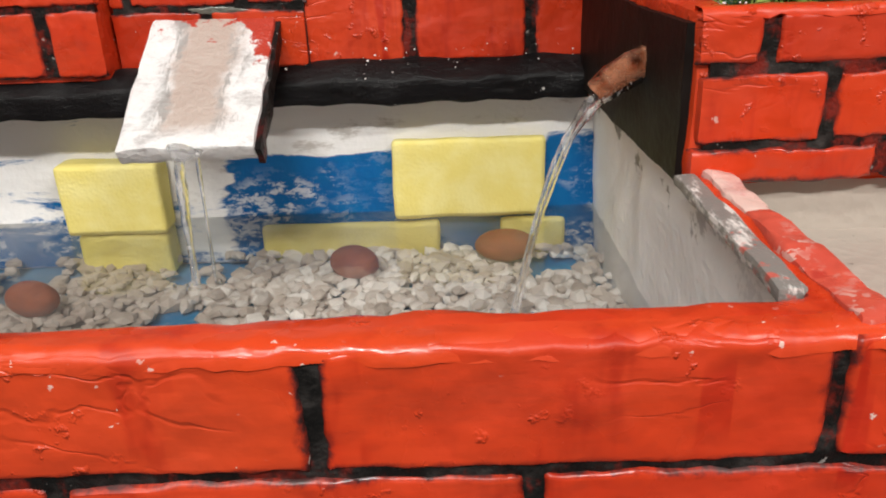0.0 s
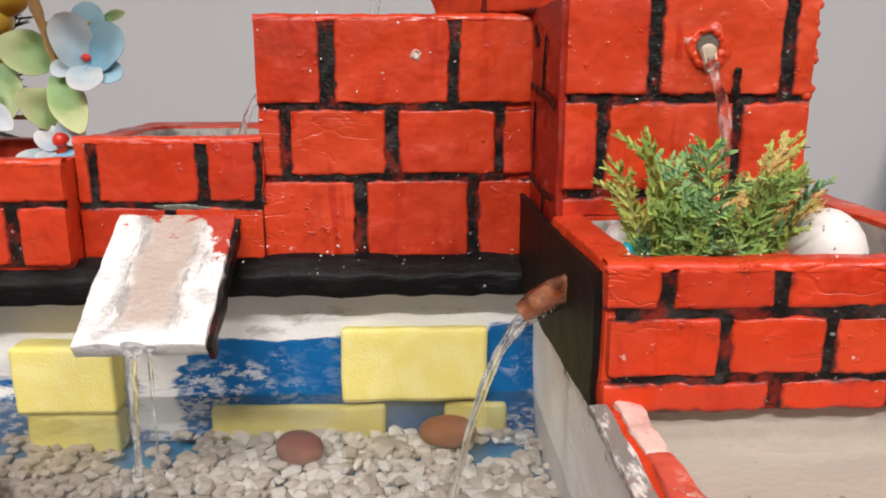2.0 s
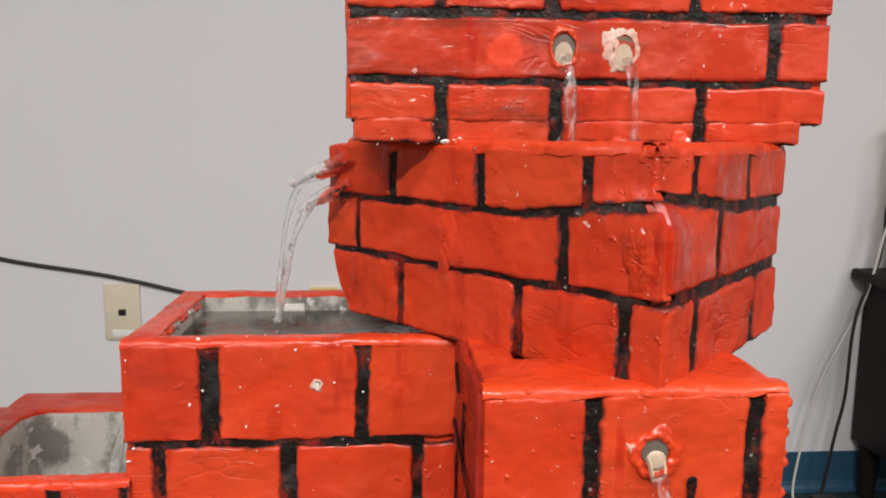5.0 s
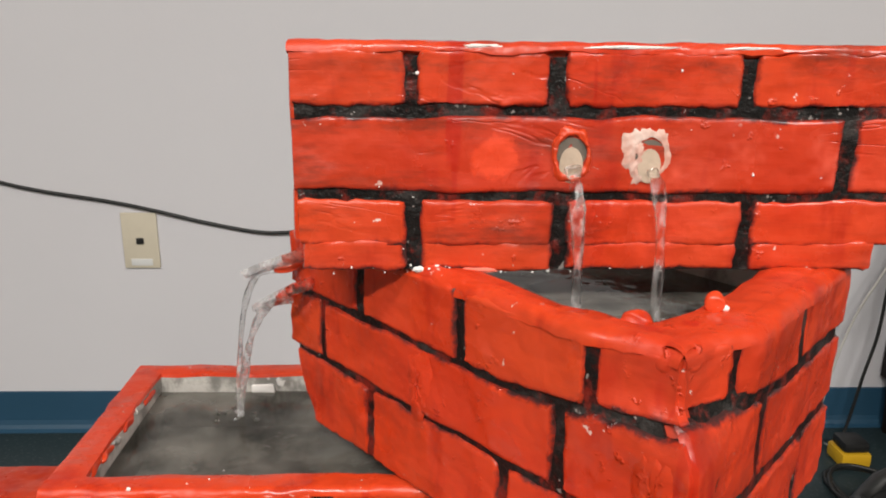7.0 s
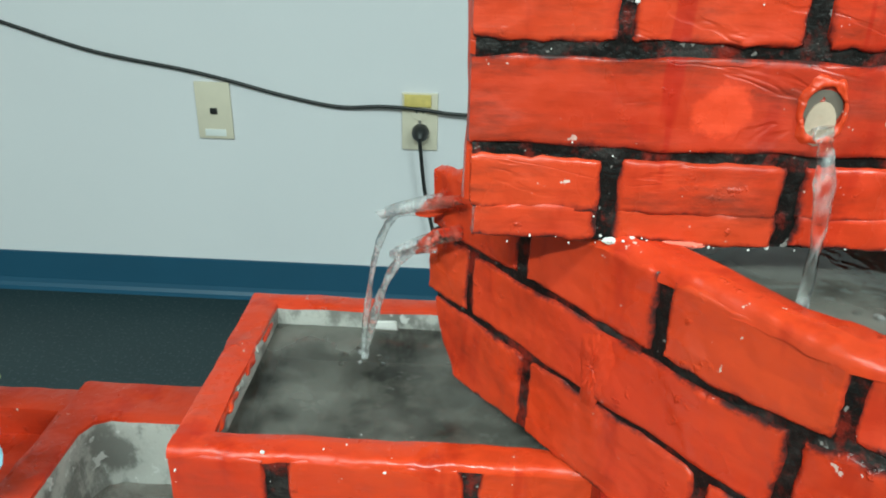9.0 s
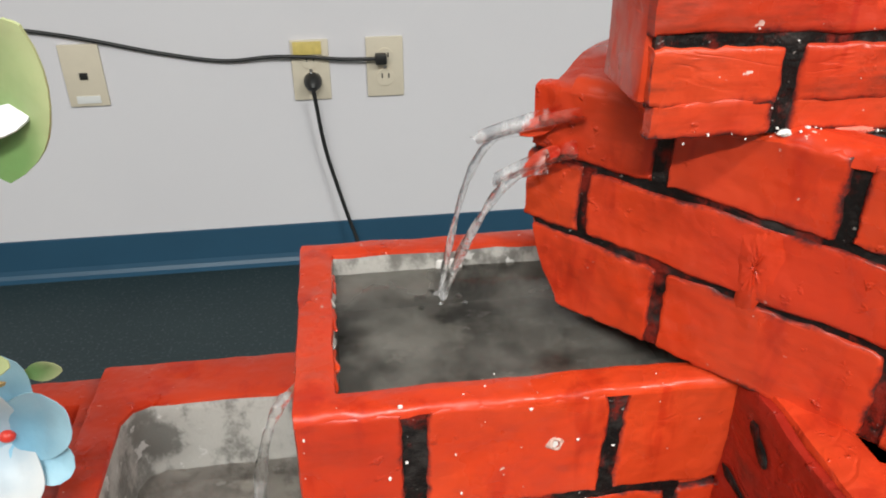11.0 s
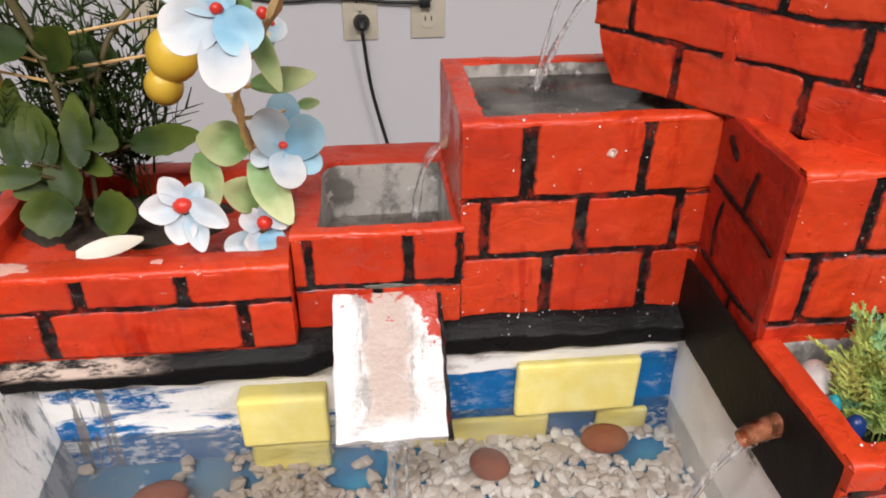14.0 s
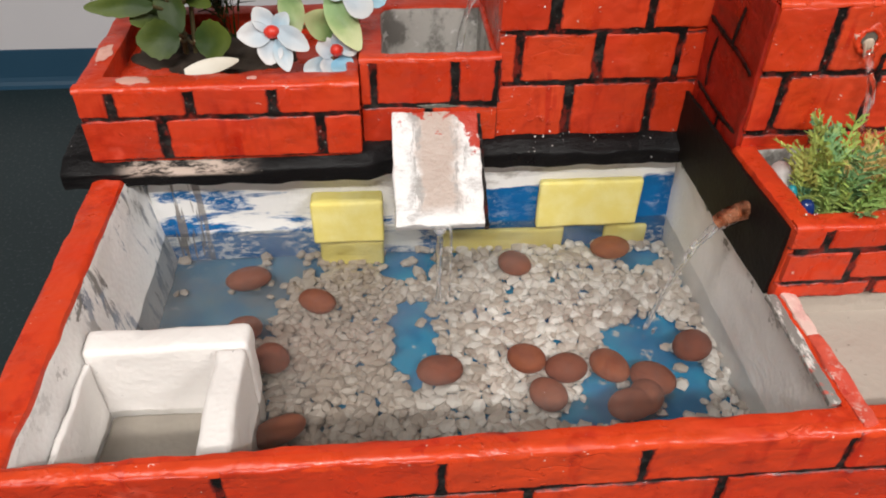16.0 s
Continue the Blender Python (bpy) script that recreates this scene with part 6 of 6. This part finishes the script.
for base, tip, w, nrm in [
    ((-0.1130, 0.3450, 0.6940), (-0.1335, 0.3380, 0.7020), 0.0205, (0.1, -0.9, 0.4)),
    ((-0.1330, 0.3420, 0.6940), (-0.1290, 0.3360, 0.6705), 0.0140, (0.1, -0.9, 0.4)),
    ((-0.1080, 0.3420, 0.6690), (-0.1255, 0.3340, 0.6820), 0.0172, (0.1, -0.9, 0.4)),
    ((-0.1120, 0.3420, 0.6890), (-0.0965, 0.3280, 0.6645), 0.0160, (0.1, -0.9, 0.4)),
    ((-0.1060, 0.3280, 0.7280), (-0.0795, 0.3220, 0.7330), 0.0104, (0.1, -0.9, 0.4)),
    ((-0.1000, 0.2960, 0.7610), (-0.1170, 0.3000, 0.7890), 0.0155, (0.1, -0.9, 0.4)),
    ((-0.0990, 0.2960, 0.7610), (-0.0925, 0.3000, 0.7365), 0.0080, (0.1, -0.9, 0.4)),
    ((-0.1202, 0.3457, 0.7214), (-0.1155, 0.3474, 0.7415), 0.0120, (0.0, -1.0, 0.2)),
    ((-0.0907, 0.3449, 0.7123), (-0.0808, 0.3435, 0.7139), 0.0051, (0.1, -0.9, 0.4)),
    ((-0.0650, 0.2500, 0.8040), (-0.0455, 0.2360, 0.7925), 0.0082, (0.1, -0.9, 0.4)),
    ((-0.0600, 0.2520, 0.8070), (-0.0700, 0.2620, 0.8195), 0.0133, (0.1, -0.9, 0.4)),
    ((-0.0690, 0.2550, 0.8030), (-0.0840, 0.2620, 0.7960), 0.0072, (0.1, -0.9, 0.4)),
    ((-0.0420, 0.2560, 0.8030), (-0.0350, 0.2540, 0.8190), 0.0090, (0.1, -0.9, 0.4)),
]:
    part("leaf", leaf_mesh(base, tip, w, nrm, 0.22, 0.16, 0.06, 10), CLOTH_LEAF, spray, "pale green cloth leaf")
    if base[1] > 0.26:
        twig(base)
for p in ((-0.0940, 0.2915, 0.7650), (-0.1210, 0.2920, 0.7830)):
    part("bead", ball(p, (0.0021, 0.0020, 0.0024), 0.0003, 200, 2), BERRY, spray, "small red bead")

bm = ball((-0.178, 0.370, 0.6435), (0.050, 0.026, 0.0065), 0.004, 110, 4)
thing("potting_soil", bm, SOIL, "dark crumbly soil heaped round the plant foot", "soil")
bush = empty("leafy_plant", (-0.195, 0.362, 0.645), "artificial leafy plant with yellow fruit in the trough", "artificial plant")
for base, tip, w, nrm in [
    ((-0.1930, 0.3478, 0.6645), (-0.2148, 0.3469, 0.6647), 0.0221, (0.0, -0.9, 0.4)),
    ((-0.1845, 0.3466, 0.6638), (-0.1642, 0.3439, 0.6658), 0.0221, (0.0, -0.9, 0.4)),
    ((-0.1934, 0.3495, 0.6668), (-0.2001, 0.3669, 0.6955), 0.0164, (0.0, -0.9, 0.4)),
    ((-0.1872, 0.3520, 0.6847), (-0.1868, 0.3679, 0.7117), 0.0139, (0.0, -0.9, 0.4)),
    ((-0.2040, 0.3511, 0.6816), (-0.2374, 0.3496, 0.6818), 0.0116, (0.0, -0.9, 0.4)),
    ((-0.1677, 0.3637, 0.6889), (-0.1347, 0.3610, 0.6943), 0.0147, (0.0, -0.9, 0.4)),
    ((-0.1933, 0.3637, 0.6860), (-0.1734, 0.3542, 0.6791), 0.0102, (0.0, -0.9, 0.4)),
    ((-0.2067, 0.3546, 0.6861), (-0.2074, 0.3681, 0.7087), 0.0133, (0.0, -0.9, 0.4)),
    ((-0.2162, 0.3641, 0.6977), (-0.2363, 0.3640, 0.6990), 0.0127, (0.0, -0.9, 0.4)),
    ((-0.1687, 0.3759, 0.7234), (-0.2183, 0.3809, 0.7326), 0.0207, (0.0, -0.9, 0.4)),
    ((-0.1954, 0.3810, 0.7267), (-0.1821, 0.3707, 0.7164), 0.0099, (0.0, -0.9, 0.4)),
    ((-0.1887, 0.3544, 0.6859), (-0.1870, 0.3669, 0.7114), 0.0138, (0.0, -0.9, 0.4)),
    ((-0.2159, 0.3555, 0.6829), (-0.2128, 0.3725, 0.7177), 0.0148, (0.0, -0.9, 0.4)),
    ((-0.1998, 0.3550, 0.6849), (-0.2044, 0.3668, 0.7079), 0.0128, (0.0, -0.9, 0.4)),
    ((-0.2000, 0.3640, 0.7350), (-0.2360, 0.3480, 0.7440), 0.0240, (-0.1, -0.7, 0.6)),
    ((-0.2020, 0.3620, 0.7550), (-0.2320, 0.3460, 0.7700), 0.0240, (-0.1, -0.7, 0.6)),
    ((-0.1960, 0.3660, 0.7250), (-0.1780, 0.3560, 0.7450), 0.0180, (0.1, -0.9, 0.3)),
    ((-0.1960, 0.3640, 0.6780), (-0.2180, 0.3520, 0.6720), 0.0180, (-0.1, -0.9, 0.3)),
    ((-0.1900, 0.3640, 0.7000), (-0.1700, 0.3560, 0.6900), 0.0150, (0.2, -0.8, 0.5)),
]:
    part("leaf", leaf_mesh(base, tip, w, nrm, 0.18, 0.18, 0.06, 10, 0.05), DARK_LEAF, bush, "dark green toothed leaf")
    q = Vector((-0.193, 0.364, max(0.655, min(0.73, base[2] - 0.006))))
    part("leaf_stalk", tube(bow([q, q.lerp(Vector(base), 0.5) + Vector((0, 0, -0.002)), base], 5), 0.0009, 6), LEAF_STALK, bush)
part("stem", tube(bow([(-0.195, 0.362, 0.644), (-0.194, 0.366, 0.690), (-0.196, 0.366, 0.730), (-0.204, 0.360, 0.770)]), 0.0016, 8), LEAF_STALK, bush)
part("stem", tube(bow([(-0.190, 0.362, 0.644), (-0.186, 0.368, 0.690), (-0.172, 0.372, 0.730), (-0.160, 0.378, 0.745)]), 0.0013, 8), LEAF_STALK, bush)
for c, r in (((-0.1440, 0.372, 0.7270), 0.0115), ((-0.1500, 0.372, 0.7130), 0.0085), ((-0.2440, 0.3722, 0.7080), 0.0125), ((-0.228, 0.370, 0.716), 0.0115)):
    f = part("fruit", ball(c, (r, r, r * 1.08), 0.0005, 60, 3), FRUIT, bush, "waxy yellow fruit")
    part("stalk", tube(bow([(c[0], c[1], c[2] + r), (c[0] + 0.004, c[1], c[2] + r + 0.006), (-0.193, 0.366, c[2] + 0.01)]), 0.0007, 6), BARK, f)


def frond_mesh(length, spread, seed, width=0.0009, lacy=3):
    """A feathery frond growing along +z and bending towards +x: a rib, side sprays and their needles, as plain data."""
    rng = random.Random(seed)
    verts, faces = [], []

    def blade(p, q, w):
        d = (q - p).normalized()
        s = d.cross(Vector((rng.uniform(-1, 1), rng.uniform(-1, 1), rng.uniform(-1, 1)))).normalized() * w
        k = d.cross(s) * 0.5
        n = len(verts)
        verts.extend([p + s, p - s, p + k, q + s * 0.4, q - s * 0.4])
        faces.extend([(n, n + 1, n + 4, n + 3), (n + 1, n + 2, n + 4), (n + 2, n, n + 3)])

    wob = rng.uniform(-0.25, 0.25)
    pts = [Vector((spread * length * (t / 12) ** 1.7, wob * length * (t / 12) ** 2, length * (t / 12) * (1 - 0.25 * spread * t / 12))) for t in range(13)]
    for a, b in zip(pts, pts[1:]):
        blade(a, b + (b - a) * 0.2, width * 0.8)
    for k in range(3, 13):
        for side in (-1, 1):
            d = (pts[k] - pts[k - 1]).normalized()
            out = (d * rng.uniform(0.7, 1.0) + Vector((rng.uniform(-0.2, 0.3), side * rng.uniform(0.6, 0.9), rng.uniform(-0.2, 0.1)))).normalized()
            across = out.cross(d.cross(out).normalized())
            ln = length * rng.uniform(0.16, 0.34) * (1.15 - k / 17)
            q = pts[k] + out * ln
            blade(pts[k], q, width)
            for f in range(1, lacy + 2):
                f = f / (lacy + 1.2)
                for tw in (-1, 1):
                    o2 = (out * 0.9 + across * tw * rng.uniform(0.5, 0.8) + Vector((rng.uniform(-0.2, 0.2), rng.uniform(-0.2, 0.2), rng.uniform(-0.1, 0.3)))).normalized()
                    p2 = pts[k] + out * ln * f
                    blade(p2, p2 + o2 * ln * rng.uniform(0.22, 0.46), width * 0.75)
    mesh = bpy.data.meshes.new("frond")
    mesh.from_pydata([v[:] for v in verts], [], faces)
    return mesh


def tuft(name, base, label, category, count, reach, height, mats, seed, lean=(0, 0), size=0.0009, bend=0.06):
    rng = random.Random(seed)
    ob = empty(name, base, label, category)
    kinds = []
    for k in range(8):
        mesh = frond_mesh(height, 0.10 + bend * k, seed * 20 + k, size)
        mesh.materials.append(mats[0])
        kinds.append(mesh)
        warm = mesh.copy()
        warm.materials[0] = mats[1]
        kinds.append(warm)
    for k in range(count):
        a = rng.uniform(0, 360)
        warm = 1 if math.cos(radians(a - 15)) > 0.60 and rng.random() < 0.75 else 0
        fr = new("frond", kinds[2 * rng.randrange(8) + warm])
        fr.parent = ob
        s = rng.uniform(0.5, 1.12) * (0.85 if warm else 1.0)
        off = (math.cos(radians(a)) * reach * rng.random(), math.sin(radians(a)) * reach * rng.random() * 0.6, 0.0)
        fr.matrix_basis = Matrix.Translation(off) @ pose(0, 0, 0, rng.uniform(-12, 12), lean[0] + rng.uniform(-6, 14) - 12 * warm, a) @ Matrix.Diagonal((s, s, s, 1))
    return ob


fern = tuft("fern_plant", (0.1235, 0.223, 0.6225), "feathery green plastic fern, yellowing at one side", "artificial plant", 44, 0.018, 0.045, [FERN, FERN_YELLOW], 4, bend=0.046, size=0.00092)
for k, (px, turn, tilt, long) in enumerate(((0.009, 4, 34, 0.036), (0.009, 16, 26, 0.034), (0.008, -10, 18, 0.038), (0.006, 8, 8, 0.042))):
    mesh = frond_mesh(long, 0.12, 300 + k, 0.00080)
    mesh.materials.append(FERN_YELLOW)
    fr = new("frond", mesh)
    fr.parent = fern
    fr.matrix_basis = pose(px, 0.002 * (k - 1), 0.006, 0, tilt, turn)
tuft("grass_sprig", (-0.172, 0.384, 0.645), "dark feathery plastic sprig behind the leaves", "artificial plant", 11, 0.008, 0.110, [DARK_LEAF, DARK_LEAF], 9, size=0.0009, bend=-0.005)
tuft("grass_sprig", (-0.206, 0.388, 0.645), "dark feathery plastic sprig behind the leaves", "artificial plant", 8, 0.007, 0.115, [DARK_LEAF, DARK_LEAF], 10, size=0.0009, bend=-0.005)

bm = leaf_mesh((-0.188, 0.325, 0.6565), (-0.160, 0.329, 0.660), 0.010, (0.1, -0.5, 0.9), 0.1, 0.05)
part("white_leaf", bm, CREAM_LEAF, bush, "pale dry white leaf")

# ---- stones in the planter box ----
for c, r, mat, label in [
    ((0.1555, 0.216, 0.6385), (0.0110, 0.0115, 0.0150), SPECKLED, "white egg-shaped ball speckled with black"),
    ((0.1018, 0.2385, 0.6335), (0.0058, 0.0085, 0.0115), SPECKLED, "white oval pebble beside the fern"),
    ((0.1005, 0.2240, 0.6360), (0.0028, 0.0032, 0.0062), TEAL, "small shiny teal stone"),
    ((0.1045, 0.2155, 0.6340), (0.0044, 0.0036, 0.0060), NAVY, "small shiny navy stone"),
    ((0.1385, 0.2130, 0.6370), (0.0060, 0.0060, 0.0070), TERRACOTTA, "brown rounded pebble among the fern"),
    ((0.170, 0.240, 0.6310), (0.0080, 0.0080, 0.0080), GREY_STONE, "small grey rounded pebble beside the ball"),
]:
    thing("pebble", ball(c, r, 0.0006, 90, 3), mat, label, "pebble", "pebbles in the planter box")
